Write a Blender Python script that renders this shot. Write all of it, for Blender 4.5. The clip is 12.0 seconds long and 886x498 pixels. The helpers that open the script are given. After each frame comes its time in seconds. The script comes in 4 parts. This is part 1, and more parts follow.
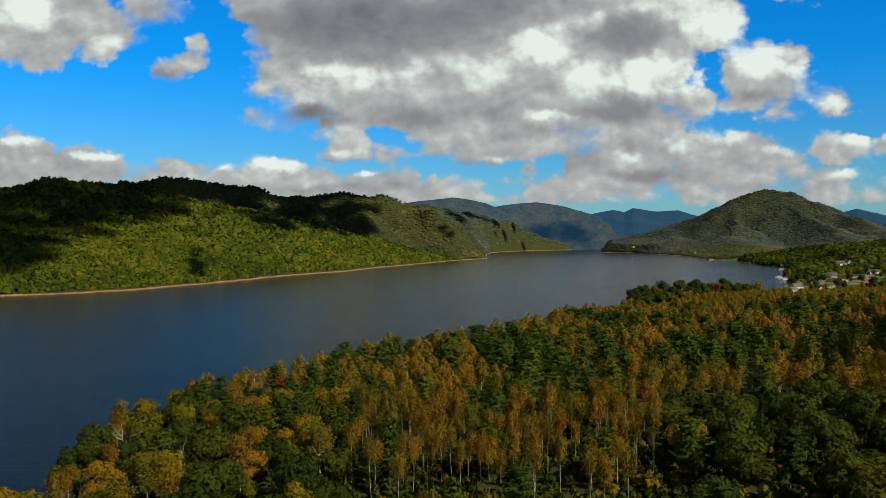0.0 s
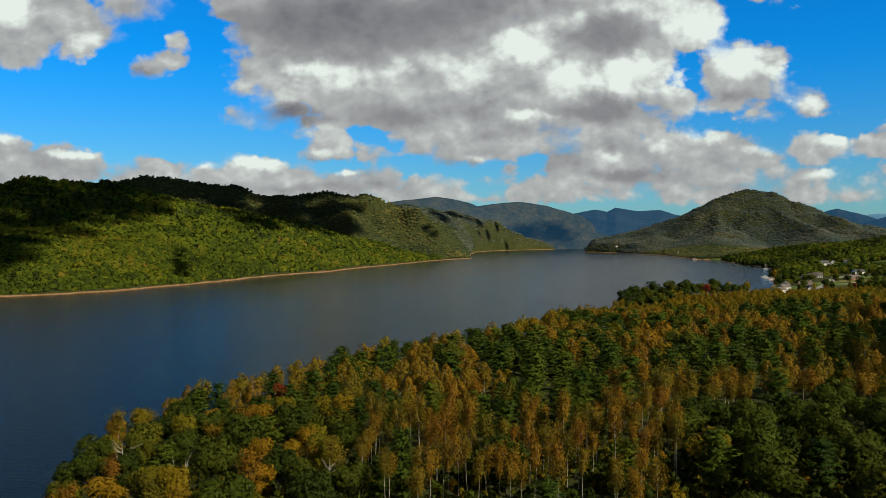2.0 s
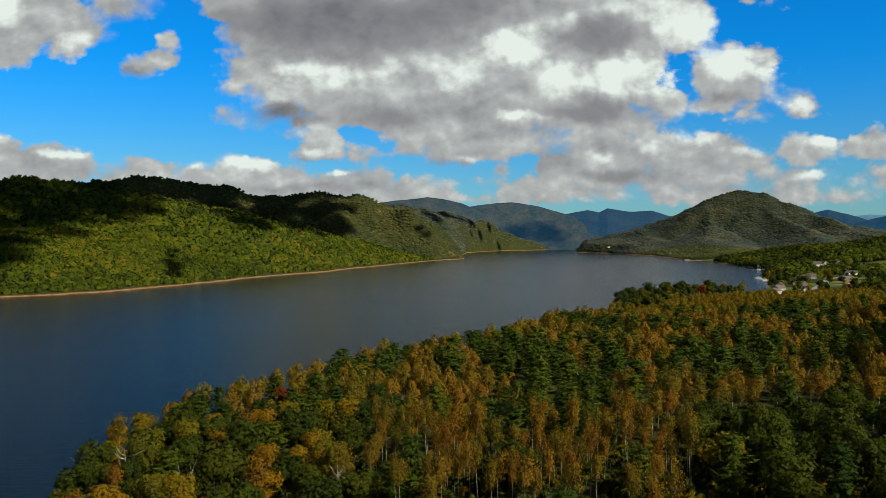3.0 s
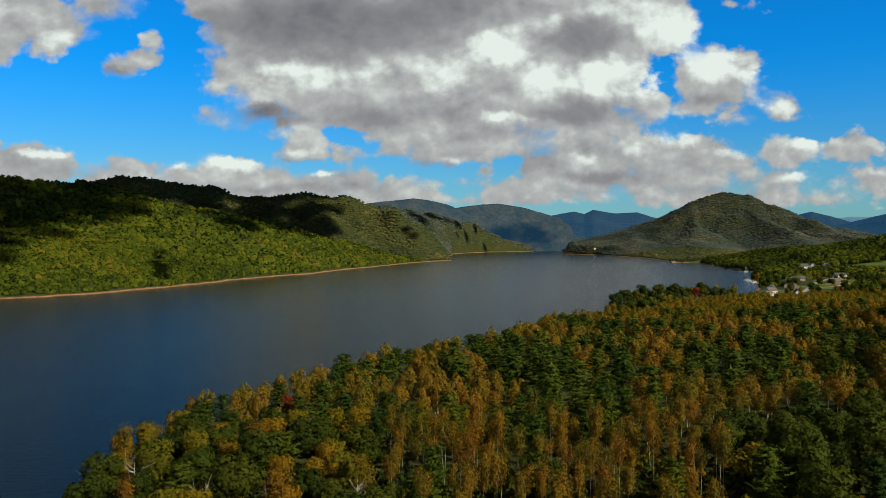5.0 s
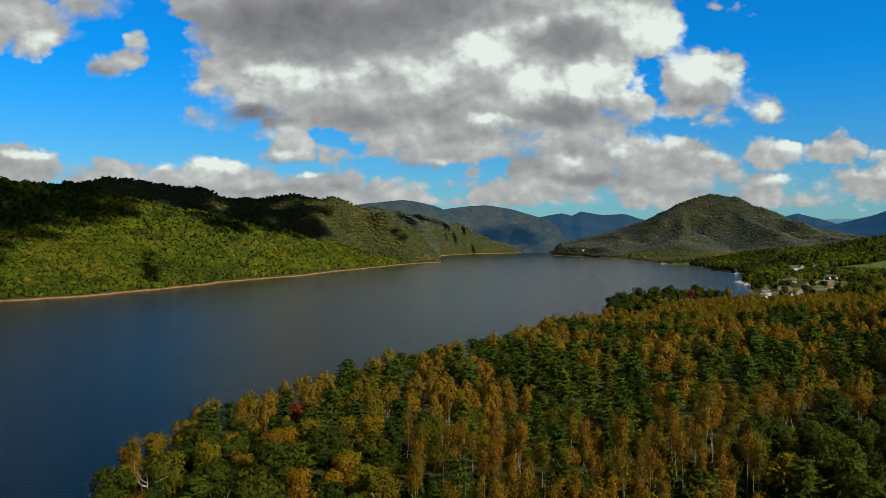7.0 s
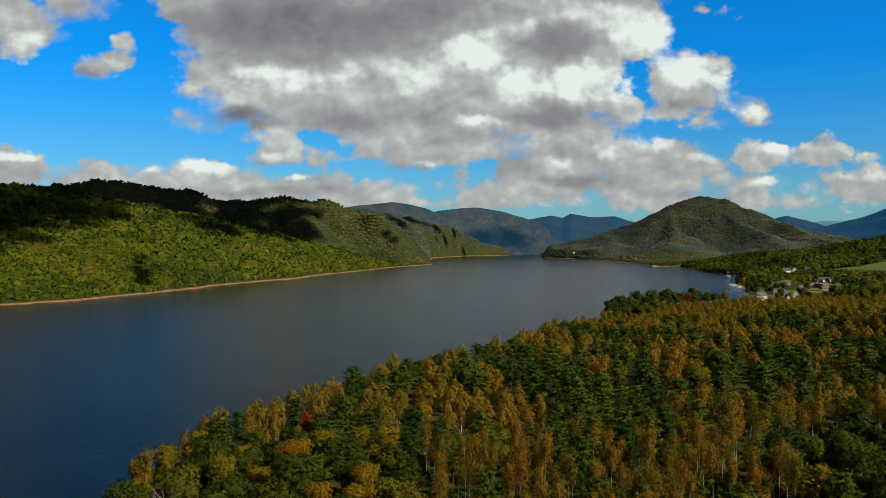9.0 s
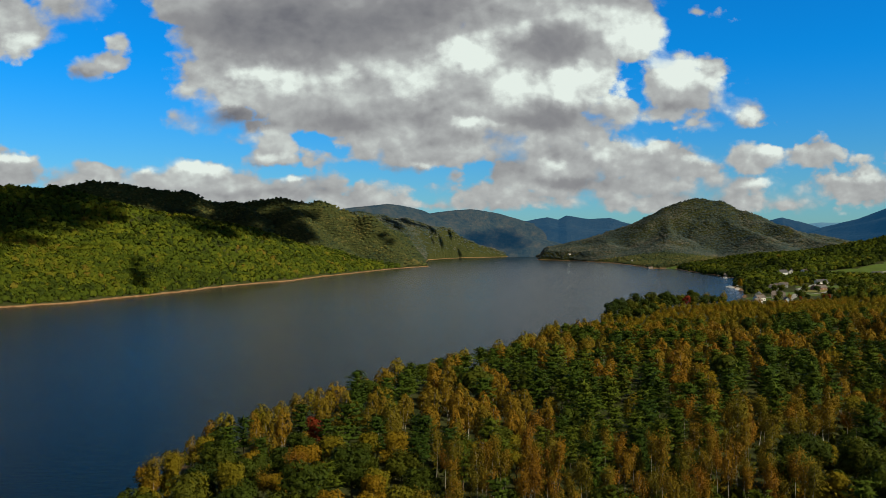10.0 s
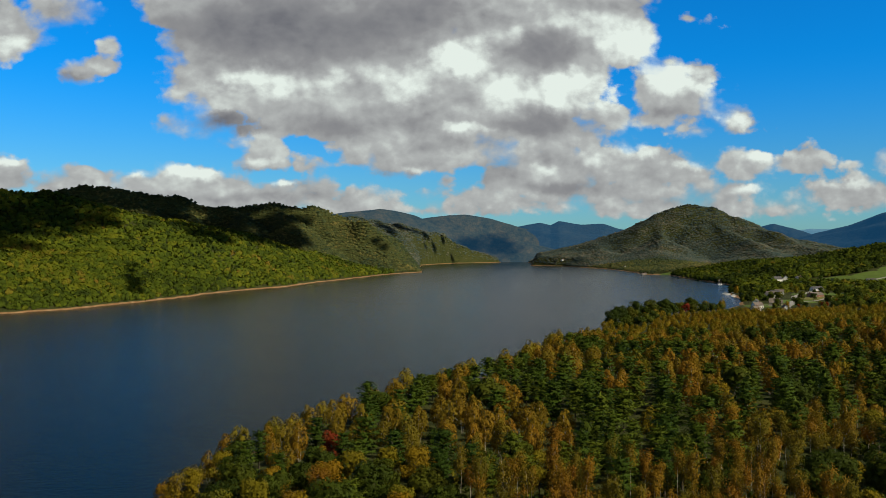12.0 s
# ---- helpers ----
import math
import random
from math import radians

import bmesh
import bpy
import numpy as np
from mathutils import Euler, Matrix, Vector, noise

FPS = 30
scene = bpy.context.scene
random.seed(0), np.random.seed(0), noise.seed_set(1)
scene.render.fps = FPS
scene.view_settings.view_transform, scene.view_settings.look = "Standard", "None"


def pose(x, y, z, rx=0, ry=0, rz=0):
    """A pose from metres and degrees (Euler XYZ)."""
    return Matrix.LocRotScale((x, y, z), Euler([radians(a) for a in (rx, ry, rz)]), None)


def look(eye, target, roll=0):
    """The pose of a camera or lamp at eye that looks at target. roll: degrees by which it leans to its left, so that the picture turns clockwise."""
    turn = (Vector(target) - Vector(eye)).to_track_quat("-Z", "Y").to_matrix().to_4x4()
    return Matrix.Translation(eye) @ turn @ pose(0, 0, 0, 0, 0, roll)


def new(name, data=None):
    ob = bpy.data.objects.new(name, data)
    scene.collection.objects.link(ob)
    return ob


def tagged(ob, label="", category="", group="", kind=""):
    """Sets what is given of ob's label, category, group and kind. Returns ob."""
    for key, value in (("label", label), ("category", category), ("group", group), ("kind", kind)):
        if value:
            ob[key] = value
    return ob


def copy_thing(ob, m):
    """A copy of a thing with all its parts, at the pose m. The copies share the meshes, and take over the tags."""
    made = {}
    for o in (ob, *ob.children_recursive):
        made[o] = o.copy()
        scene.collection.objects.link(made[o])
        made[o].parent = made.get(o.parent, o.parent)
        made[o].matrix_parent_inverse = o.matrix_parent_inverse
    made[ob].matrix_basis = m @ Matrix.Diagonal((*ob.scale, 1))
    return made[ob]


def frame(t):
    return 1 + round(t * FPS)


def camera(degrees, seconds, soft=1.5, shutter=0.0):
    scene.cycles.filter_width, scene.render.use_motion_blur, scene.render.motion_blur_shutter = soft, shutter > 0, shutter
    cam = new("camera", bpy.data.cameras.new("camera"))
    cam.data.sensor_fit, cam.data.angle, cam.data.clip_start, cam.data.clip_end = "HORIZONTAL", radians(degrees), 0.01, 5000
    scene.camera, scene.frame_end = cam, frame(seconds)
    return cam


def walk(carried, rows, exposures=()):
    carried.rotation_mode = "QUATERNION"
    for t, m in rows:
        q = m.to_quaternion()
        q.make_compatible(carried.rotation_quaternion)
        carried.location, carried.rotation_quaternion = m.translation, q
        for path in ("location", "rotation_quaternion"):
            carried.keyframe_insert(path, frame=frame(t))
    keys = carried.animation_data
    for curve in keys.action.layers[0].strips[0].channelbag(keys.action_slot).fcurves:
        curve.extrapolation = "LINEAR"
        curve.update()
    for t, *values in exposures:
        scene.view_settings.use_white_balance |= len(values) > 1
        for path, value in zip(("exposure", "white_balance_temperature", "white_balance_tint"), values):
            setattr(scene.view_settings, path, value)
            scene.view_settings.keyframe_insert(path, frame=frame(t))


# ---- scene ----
# ---- camera ----
cam = camera(55.0, 12.0, soft=0.65)
ROWS = [
    # seconds, x, y, z, yaw, pitch, lean
    (0.0, -0.01, -0.26, 63.67, -0.002, -0.721, 0.136),
    (1.0, -3.69, 3.59, 64.32, -0.626, -0.768, 0.160),
    (2.0, -7.78, 7.25, 64.89, -1.236, -0.774, 0.119),
    (3.0, -12.06, 10.77, 65.39, -1.820, -0.754, 0.056),
    (4.0, -16.39, 14.21, 65.85, -2.371, -0.720, -0.004),
    (5.0, -20.64, 17.58, 66.27, -2.883, -0.680, -0.045),
    (6.0, -24.74, 20.87, 66.68, -3.354, -0.635, -0.060),
    (7.0, -28.67, 24.06, 67.13, -3.785, -0.583, -0.052),
    (8.0, -32.46, 27.06, 67.63, -4.178, -0.521, -0.031),
    (9.0, -36.16, 29.79, 68.24, -4.536, -0.441, -0.012),
    (10.0, -39.89, 32.12, 69.01, -4.866, -0.336, -0.012),
    (11.0, -43.81, 33.91, 70.00, -5.174, -0.195, -0.052),
    (12.0, -48.13, 34.98, 71.27, -5.466, -0.008, -0.153),
]
walk(cam, [(t, pose(x, y, z, 90 + pitch, lean, yaw)) for t, x, y, z, yaw, pitch, lean in ROWS])

# ---- sun, sky and clouds ----
SUN_AZ, SUN_EL = radians(129), radians(38)      # clockwise from +y (the way the lake runs)
TO_SUN = Vector((math.sin(SUN_AZ) * math.cos(SUN_EL), math.cos(SUN_AZ) * math.cos(SUN_EL), math.sin(SUN_EL)))
sun = new("sun", bpy.data.lights.new("sun", "SUN"))
sun.data.energy, sun.data.angle, sun.data.color = 4.8, radians(0.5), (1.0, 0.89, 0.66)
sun.matrix_world = look((0, 0, 400), Vector((0, 0, 400)) - TO_SUN)


class Nodes:
    """Small helper to wire node trees."""

    def __init__(self, tree):
        self.t = tree
        tree.nodes.clear()

    def n(self, node_type, **kw):
        node = self.t.nodes.new(node_type)
        for k, v in kw.items():
            if k == "op":
                node.operation = v
            elif k == "blend":
                node.blend_type = v
            elif k == "kind":
                node.data_type = v
            elif k == "sky":
                node.sky_type = v
            elif k == "attr":
                node.attribute_name = v
        return node

    def put(self, socket, v):
        if isinstance(v, bpy.types.NodeSocket):
            self.t.links.new(v, socket)
        elif v is not None:
            socket.default_value = v

    def math(self, op, a, b=None, c=None, clamp=False):
        m = self.n("ShaderNodeMath", op=op)
        m.use_clamp = clamp
        for s, v in zip(m.inputs, (a, b, c)):
            self.put(s, v)
        return m.outputs[0]

    def vec(self, op, a, b=None):
        m = self.n("ShaderNodeVectorMath", op=op)
        for s, v in zip(m.inputs, (a, b)):
            self.put(s, v)
        return m.outputs["Value"] if op in ("LENGTH", "DOT_PRODUCT", "DISTANCE") else m.outputs[0]

    def mix(self, fac, a, b, blend="MIX"):
        m = self.n("ShaderNodeMix", kind="RGBA", blend=blend)
        self.put(m.inputs[0], fac)
        self.put(m.inputs[6], a)
        self.put(m.inputs[7], b)
        return m.outputs[2]

    def noise(self, vector, scale, detail=4.0, rough=0.55, color=False, distortion=0.0):
        m = self.n("ShaderNodeTexNoise")
        self.put(m.inputs["Vector"], vector)
        m.inputs["Scale"].default_value, m.inputs["Detail"].default_value = scale, detail
        m.inputs["Roughness"].default_value, m.inputs["Distortion"].default_value = rough, distortion
        return m.outputs["Color" if color else 0]

    def step(self, v, lo, hi):
        m = self.n("ShaderNodeMapRange")
        m.interpolation_type = "SMOOTHSTEP"
        self.put(m.inputs[0], v)
        self.put(m.inputs[1], lo)
        self.put(m.inputs[2], hi)
        return m.outputs[0]

    def ramp(self, v, stops):
        m = self.n("ShaderNodeValToRGB")
        self.put(m.inputs[0], v)
        e = m.color_ramp.elements
        while len(e) < len(stops):
            e.new(0.5)
        for el, (p, c) in zip(e, stops):
            el.position, el.color = p, (*c, 1)
        return m.outputs[0]


# Cumulus over the valley: centre (sideways, up) and half width, half height, as tangents of the view along +y
GREAT_CLOUD = [
    (-0.149, 0.3, 0.106, 0.08), (-0.042, 0.28, 0.199, 0.1), (-0.106, 0.194, 0.123, 0.044), (0.011, 0.187, 0.159, 0.07), (0.057, 0.121, 0.085, 0.039),
    (0.143, 0.201, 0.159, 0.08), (0.223, 0.194, 0.093, 0.048), (0.216, 0.274, 0.146, 0.073), (0.303, 0.26, 0.052, 0.044), (0.376, 0.195, 0.064, 0.036),
    (0.27, 0.166, 0.06, 0.021), (-0.062, 0.147, 0.086, 0.027), (-0.165, 0.145, 0.039, 0.012), (0.394, 0.279, 0.023, 0.008), (0.197, 0.144, 0.1, 0.03),
    (0.143, 0.121, 0.053, 0.029), (0.349, 0.157, 0.06, 0.012),
]
WEST_BANKS = [
    (-0.487, 0.262, 0.133, 0.042), (-0.487, 0.23, 0.07, 0.028), (-0.464, 0.209, 0.023, 0.011), (-0.388, 0.24, 0.048, 0.027), (-0.345, 0.27, 0.04, 0.026),
    (-0.321, 0.195, 0.017, 0.01), (-0.288, 0.205, 0.023, 0.011), (-0.282, 0.23, 0.007, 0.009), (-0.501, 0.104, 0.048, 0.024), (-0.454, 0.084, 0.068, 0.024),
    (-0.415, 0.078, 0.058, 0.022), (-0.481, 0.069, 0.126, 0.022), (-0.315, 0.074, 0.05, 0.024), (-0.255, 0.064, 0.11, 0.027), (-0.199, 0.07, 0.07, 0.028),
    (-0.142, 0.056, 0.1, 0.026), (-0.079, 0.056, 0.075, 0.026), (-0.016, 0.052, 0.063, 0.016),
]
EAST_BANKS = [
    (0.243, 0.093, 0.1, 0.029), (0.326, 0.102, 0.073, 0.025), (0.183, 0.084, 0.05, 0.027), (0.373, 0.089, 0.056, 0.019), (0.296, 0.071, 0.146, 0.019),
    (0.203, 0.058, 0.066, 0.012), (0.349, 0.054, 0.12, 0.013), (0.452, 0.072, 0.056, 0.012), (0.429, 0.054, 0.06, 0.009), (0.137, 0.066, 0.023, 0.007),
    (0.475, 0.105, 0.05, 0.019), (0.525, 0.106, 0.046, 0.02), (0.452, 0.154, 0.021, 0.017), (0.416, 0.145, 0.04, 0.004), (0.602, 0.105, 0.017, 0.006),
    (0.595, 0.069, 0.08, 0.023), (0.515, 0.048, 0.06, 0.009), (0.675, 0.114, 0.06, 0.017),
]
SCRAPS = [
    (-0.109, 0.098, 0.05, 0.011), (-0.096, 0.11, 0.025, 0.015), (-0.218, 0.142, 0.013, 0.007), (-0.185, 0.132, 0.009, 0.004), (-0.159, 0.121, 0.013, 0.005),
    (0.011, 0.064, 0.039, 0.008), (0.065, 0.069, 0.02, 0.005), (0.1, 0.082, 0.017, 0.006), (0.143, 0.05, 0.023, 0.005), (0.293, 0.142, 0.008, 0.005),
    (0.077, 0.046, 0.04, 0.003),
]
# how the sun falls on them: bright crowns and shaded bases, with their strength
GREAT_CROWNS = [
    (-0.122, 0.195, 0.073, 0.017, 0.8), (-0.036, 0.195, 0.04, 0.015, 0.7), (-0.096, 0.189, 0.027, 0.017, 0.7), (0.05, 0.187, 0.037, 0.025, 0.7), (0.117, 0.227, 0.044, 0.028, 1),
    (0.173, 0.187, 0.046, 0.024, 0.9), (0.243, 0.189, 0.048, 0.028, 1), (0.286, 0.187, 0.033, 0.024, 0.9), (0.323, 0.25, 0.044, 0.029, 1), (0.376, 0.209, 0.056, 0.024, 1),
    (0.422, 0.197, 0.023, 0.017, 0.9), (0.27, 0.272, 0.06, 0.02, 0.6), (0.124, 0.144, 0.035, 0.009, 0.6), (0.183, 0.257, 0.019, 0.019, 0.5), (0.064, 0.093, 0.023, 0.008, 0.6),
    (0.024, 0.201, 0.04, 0.02, 0.5), (0.077, 0.214, 0.04, 0.02, 0.5),
]
BANK_CROWNS = [
    (-0.487, 0.267, 0.044, 0.029, 0.8), (-0.391, 0.232, 0.023, 0.015, 0.6), (0.333, 0.121, 0.042, 0.013, 0.7), (0.399, 0.102, 0.037, 0.008, 0.6), (0.216, 0.101, 0.023, 0.011, 0.5),
    (0.276, 0.111, 0.033, 0.011, 0.5), (0.489, 0.116, 0.04, 0.012, 0.7), (0.482, 0.073, 0.037, 0.008, 0.6), (0.454, 0.159, 0.018, 0.012, 0.7), (-0.116, 0.102, 0.029, 0.008, 0.5),
    (-0.494, 0.118, 0.044, 0.011, 0.6), (-0.411, 0.097, 0.031, 0.007, 0.8), (-0.195, 0.088, 0.042, 0.01, 0.9), (-0.248, 0.088, 0.02, 0.006, 0.7), (-0.089, 0.075, 0.02, 0.005, 0.7),
    (0.595, 0.084, 0.053, 0.009, 0.6), (-0.295, 0.204, 0.02, 0.009, 0.3),
]
BASES = [
    (-0.109, 0.257, 0.153, 0.048, 1), (0.031, 0.27, 0.113, 0.041, 0.9), (-0.029, 0.235, 0.153, 0.027, 0.6), (0.216, 0.239, 0.049, 0.032, 0.85), (-0.155, 0.143, 0.044, 0.013, 1.1),
    (-0.029, 0.142, 0.093, 0.023, 0.55), (0.077, 0.157, 0.066, 0.02, 0.4), (0.21, 0.147, 0.086, 0.017, 0.6), (0.031, 0.085, 0.066, 0.009, 0.5), (0.15, 0.088, 0.044, 0.02, 0.5),
    (0.243, 0.073, 0.113, 0.012, 0.6), (0.11, 0.126, 0.06, 0.012, 0.4), (-0.454, 0.078, 0.086, 0.013, 0.35), (-0.122, 0.058, 0.113, 0.008, 0.4), (-0.109, 0.089, 0.046, 0.005, 0.5),
    (-0.441, 0.22, 0.06, 0.013, 0.3), (-0.328, 0.194, 0.02, 0.009, 0.5), (0.369, 0.167, 0.06, 0.011, 0.4), (0.343, 0.061, 0.08, 0.007, 0.3),
]


def lobes_of_cloud(k, q, blobs, blend):
    """How deep inside the lobes a place lies (minus: outside), in tangents."""
    best = None
    for u, v, a, b in blobs:
        d = k.vec("MULTIPLY", k.vec("SUBTRACT", q, (u, v, 0)), (1 / a, 1 / b, 0))
        one = k.math("MULTIPLY", k.math("SUBTRACT", 1.0, k.vec("LENGTH", d)), min(a, b))
        best = one if best is None else k.math("SMOOTH_MAX", best, one, blend)
    return best


def glow_of_cloud(k, q, blobs):
    total = None
    for u, v, a, b, amount in blobs:
        d = k.vec("MULTIPLY", k.vec("SUBTRACT", q, (u, v, 0)), (1 / a, 1 / b, 0))
        one = k.math("MULTIPLY", k.step(k.vec("LENGTH", d), 1.5, 0.0), amount)
        total = one if total is None else k.math("SMOOTH_MAX", total, one, 0.25)
    return total


def billow_group():
    """Heaped vapour: rounded swellings on swellings, with creases between."""
    g = bpy.data.node_groups.new("billows", "ShaderNodeTree")
    g.interface.new_socket("Place", in_out="INPUT", socket_type="NodeSocketVector")
    g.interface.new_socket("Height", in_out="OUTPUT", socket_type="NodeSocketFloat")
    k = Nodes(g)
    p = k.vec("MULTIPLY", k.n("NodeGroupInput").outputs[0], (1.0, 1.3, 1.0))
    w = k.vec("SUBTRACT", k.noise(p, 22.0, 3.0, 0.5, True), (0.5, 0.5, 0.5))
    q = k.vec("ADD", p, k.vec("MULTIPLY", w, (0.030, 0.030, 0.0)))
    total = None
    for scale, amount in ((16.0, 0.55), (37.0, 0.30), (83.0, 0.15)):
        cell = k.n("ShaderNodeTexVoronoi")
        cell.voronoi_dimensions, cell.feature = "2D", "SMOOTH_F1"
        k.put(cell.inputs["Vector"], q)
        cell.inputs["Scale"].default_value, cell.inputs["Smoothness"].default_value = scale, 0.35
        one = k.math("MULTIPLY", k.math("SUBTRACT", 0.45, cell.outputs["Distance"]), amount)
        total = one if total is None else k.math("ADD", total, one)
    fine = k.math("MULTIPLY_ADD", k.noise(p, 90.0, 4.0, 0.6), 0.34, -0.17)
    k.put(k.n("NodeGroupOutput").inputs[0], k.math("ADD", total, fine))
    return g


def make_world():
    world = bpy.data.worlds.new("sky")
    scene.world = world
    world.use_nodes = True
    k = Nodes(world.node_tree)
    ray = k.n("ShaderNodeTexCoord").outputs["Generated"]
    sep = k.n("ShaderNodeSeparateXYZ")
    k.put(sep.inputs[0], ray)
    ahead = k.math("MAXIMUM", k.math("ABSOLUTE", sep.outputs[1]), 0.06)
    behind = k.step(sep.outputs[1], 0.02, -0.02)      # thicker unseen cover, added to whiten the fill light
    com = k.n("ShaderNodeCombineXYZ")
    k.put(com.inputs[0], k.math("DIVIDE", sep.outputs[0], ahead))
    k.put(com.inputs[1], k.math("DIVIDE", sep.outputs[2], ahead))
    place = com.outputs[0]
    side = k.n("ShaderNodeSeparateXYZ")
    k.put(side.inputs[0], place)
    group = billow_group()

    def billow(p):
        node = k.n("ShaderNodeGroup")
        node.node_tree = group
        k.put(node.inputs[0], p)
        return node.outputs[0]

    here, sunward = billow(place), billow(k.vec("ADD", place, (0.007, 0.010, 0.0)))
    slow = k.noise(place, 8.0, 3.0, 0.5, True)
    bent_place = k.vec("ADD", place, k.vec("MULTIPLY", k.vec("SUBTRACT", slow, (0.5, 0.5, 0.5)), (0.020, 0.012, 0.0)))
    body = lobes_of_cloud(k, bent_place, GREAT_CLOUD + WEST_BANKS + EAST_BANKS + SCRAPS, 0.010)
    # more of them go on above, beside and behind
    out = k.math("MAXIMUM", k.step(side.outputs[1], 0.36, 0.50), k.math("MAXIMUM", behind, k.step(k.math("ABSOLUTE", side.outputs[0]), 0.75, 0.95)))
    more = k.math("MULTIPLY_ADD", k.noise(place, 1.6, 3.0, 0.5), 0.30, -0.195)
    body = k.math("MAXIMUM", body, k.math("MULTIPLY_ADD", k.math("SUBTRACT", 1.0, out), -1.0, k.math("MULTIPLY_ADD", behind, 0.05, more)))
    cover = k.math("MULTIPLY_ADD", here, 0.034, k.math("ADD", body, -0.001))
    wispy = k.noise(place, 13.0, 2.0, 0.5)
    edge = k.math("MULTIPLY_ADD", k.step(wispy, 0.45, 0.70), 0.020, 0.004)
    alpha = k.step(cover, -0.004, edge)
    relief = k.math("SUBTRACT", here, sunward)
    soft = k.vec("ADD", place, k.vec("MULTIPLY", k.vec("SUBTRACT", k.noise(place, 20.0, 5.0, 0.6, True), (0.5, 0.5, 0.5)), (0.055, 0.034, 0.0)))
    lit = k.math("SUBTRACT", glow_of_cloud(k, soft, GREAT_CROWNS + BANK_CROWNS), k.math("MULTIPLY", glow_of_cloud(k, soft, BASES), 0.8))
    lit = k.math("SUBTRACT", lit, k.math("MULTIPLY", out, 0.55))      # clouds out of view are darkened to lower the fill light
    puff = k.math("MULTIPLY_ADD", k.noise(k.vec("MULTIPLY", place, (1.0, 2.0, 1.0)), 11.0, 3.0, 0.45), 0.40, -0.20)
    light = k.math("ADD", k.math("MULTIPLY_ADD", relief, 0.34, 0.52), k.math("MULTIPLY_ADD", k.math("MULTIPLY", lit, k.math("MULTIPLY_ADD", here, 1.6, 0.95)), 0.62, puff))
    white = k.ramp(light, [(0.05, (0.160, 0.165, 0.185)), (0.35, (0.265, 0.270, 0.280)), (0.58, (0.430, 0.450, 0.445)), (0.86, (0.78, 0.86, 0.80))])
    sky = k.n("ShaderNodeTexSky", sky="NISHITA")
    sky.sun_disc, sky.sun_elevation, sky.sun_rotation = False, SUN_EL, SUN_AZ
    sky.air_density, sky.dust_density, sky.ozone_density = 1.0, 0.3, 2.0
    low = k.step(sep.outputs[2], 0.0, 0.22)
    tint = k.mix(low, (0.45, 0.92, 1.24, 1), (0.025, 0.97, 1.92, 1))
    tint = k.mix(k.step(sep.outputs[2], 0.27, 0.42), tint, (0.03, 0.12, 0.22, 1))
    blue = k.mix(1.0, sky.outputs[0], tint, "MULTIPLY")
    b1, b2 = k.n("ShaderNodeBackground"), k.n("ShaderNodeBackground")
    k.put(b1.inputs[0], blue)
    b1.inputs[1].default_value = 0.076
    k.put(b2.inputs[0], white)
    b2.inputs[1].default_value = 1.0
    m = k.n("ShaderNodeMixShader")
    k.put(m.inputs[0], alpha)
    k.put(m.inputs[1], b1.outputs[0])
    k.put(m.inputs[2], b2.outputs[0])
    k.put(k.n("ShaderNodeOutputWorld").inputs[0], m.outputs[0])


make_world()

# ---- materials ----


def material(name):
    m = bpy.data.materials.new(name)
    m.use_nodes = True
    return m, Nodes(m.node_tree)


def surface(k, color, rough=0.8, bump=None, strength=0.5, distance=0.1, spec=0.2, metal=0.0):
    p = k.n("ShaderNodeBsdfPrincipled")
    k.put(p.inputs["Base Color"], color)
    k.put(p.inputs["Roughness"], rough)
    p.inputs["Specular IOR Level"].default_value, p.inputs["Metallic"].default_value = spec, metal
    if bump is not None:
        b = k.n("ShaderNodeBump")
        b.inputs["Strength"].default_value, b.inputs["Distance"].default_value = strength, distance
        k.put(b.inputs["Height"], bump)
        k.put(p.inputs["Normal"], b.outputs[0])
    return p


def finish(k, shader):
    k.put(k.n("ShaderNodeOutputMaterial").inputs[0], shader.outputs[0])


def leaf_material(name, stops, by_object, glow=0.18, spread=0.10, lumpy=0.0, gaps=0.0):
    """Foliage: one hue a tree (from the object, or from the tree's own tint in a joined wood), varied leaf by leaf."""
    m, k = material(name)
    geo = k.n("ShaderNodeNewGeometry")
    tone = k.n("ShaderNodeObjectInfo").outputs["Random"] if by_object else k.n("ShaderNodeAttribute", attr="tint").outputs["Fac"]
    leaf = k.math("MULTIPLY_ADD", geo.outputs["Random Per Island"], spread, -spread / 2)
    color = k.ramp(k.math("ADD", tone, leaf, clamp=True), stops)
    patch = k.noise(geo.outputs["Position"], 0.35, 3.0)
    color = k.mix(1.0, color, k.ramp(patch, [(0.3, (0.75, 0.75, 0.75)), (0.7, (1.15, 1.15, 1.1))]), "MULTIPLY")
    bump = k.noise(geo.outputs["Position"], 0.55, 4.0, 0.7) if lumpy else None
    d = surface(k, color, 0.65, bump, lumpy, 2.2, spec=0.06)
    tr = k.n("ShaderNodeBsdfTranslucent")
    k.put(tr.inputs[0], color)
    mx = k.n("ShaderNodeMixShader")
    mx.inputs[0].default_value = glow
    k.put(mx.inputs[1], d.outputs[0])
    k.put(mx.inputs[2], tr.outputs[0])
    if gaps:
        # daylight between the leaves of a spray
        hole = k.step(k.noise(geo.outputs["Position"], gaps, 2.0, 0.6), 0.43, 0.47)
        whole = k.n("ShaderNodeMixShader")
        k.put(whole.inputs[0], hole)
        k.put(whole.inputs[1], k.n("ShaderNodeBsdfTransparent").outputs[0])
        k.put(whole.inputs[2], mx.outputs[0])
        mx = whole
    finish(k, mx)
    return m


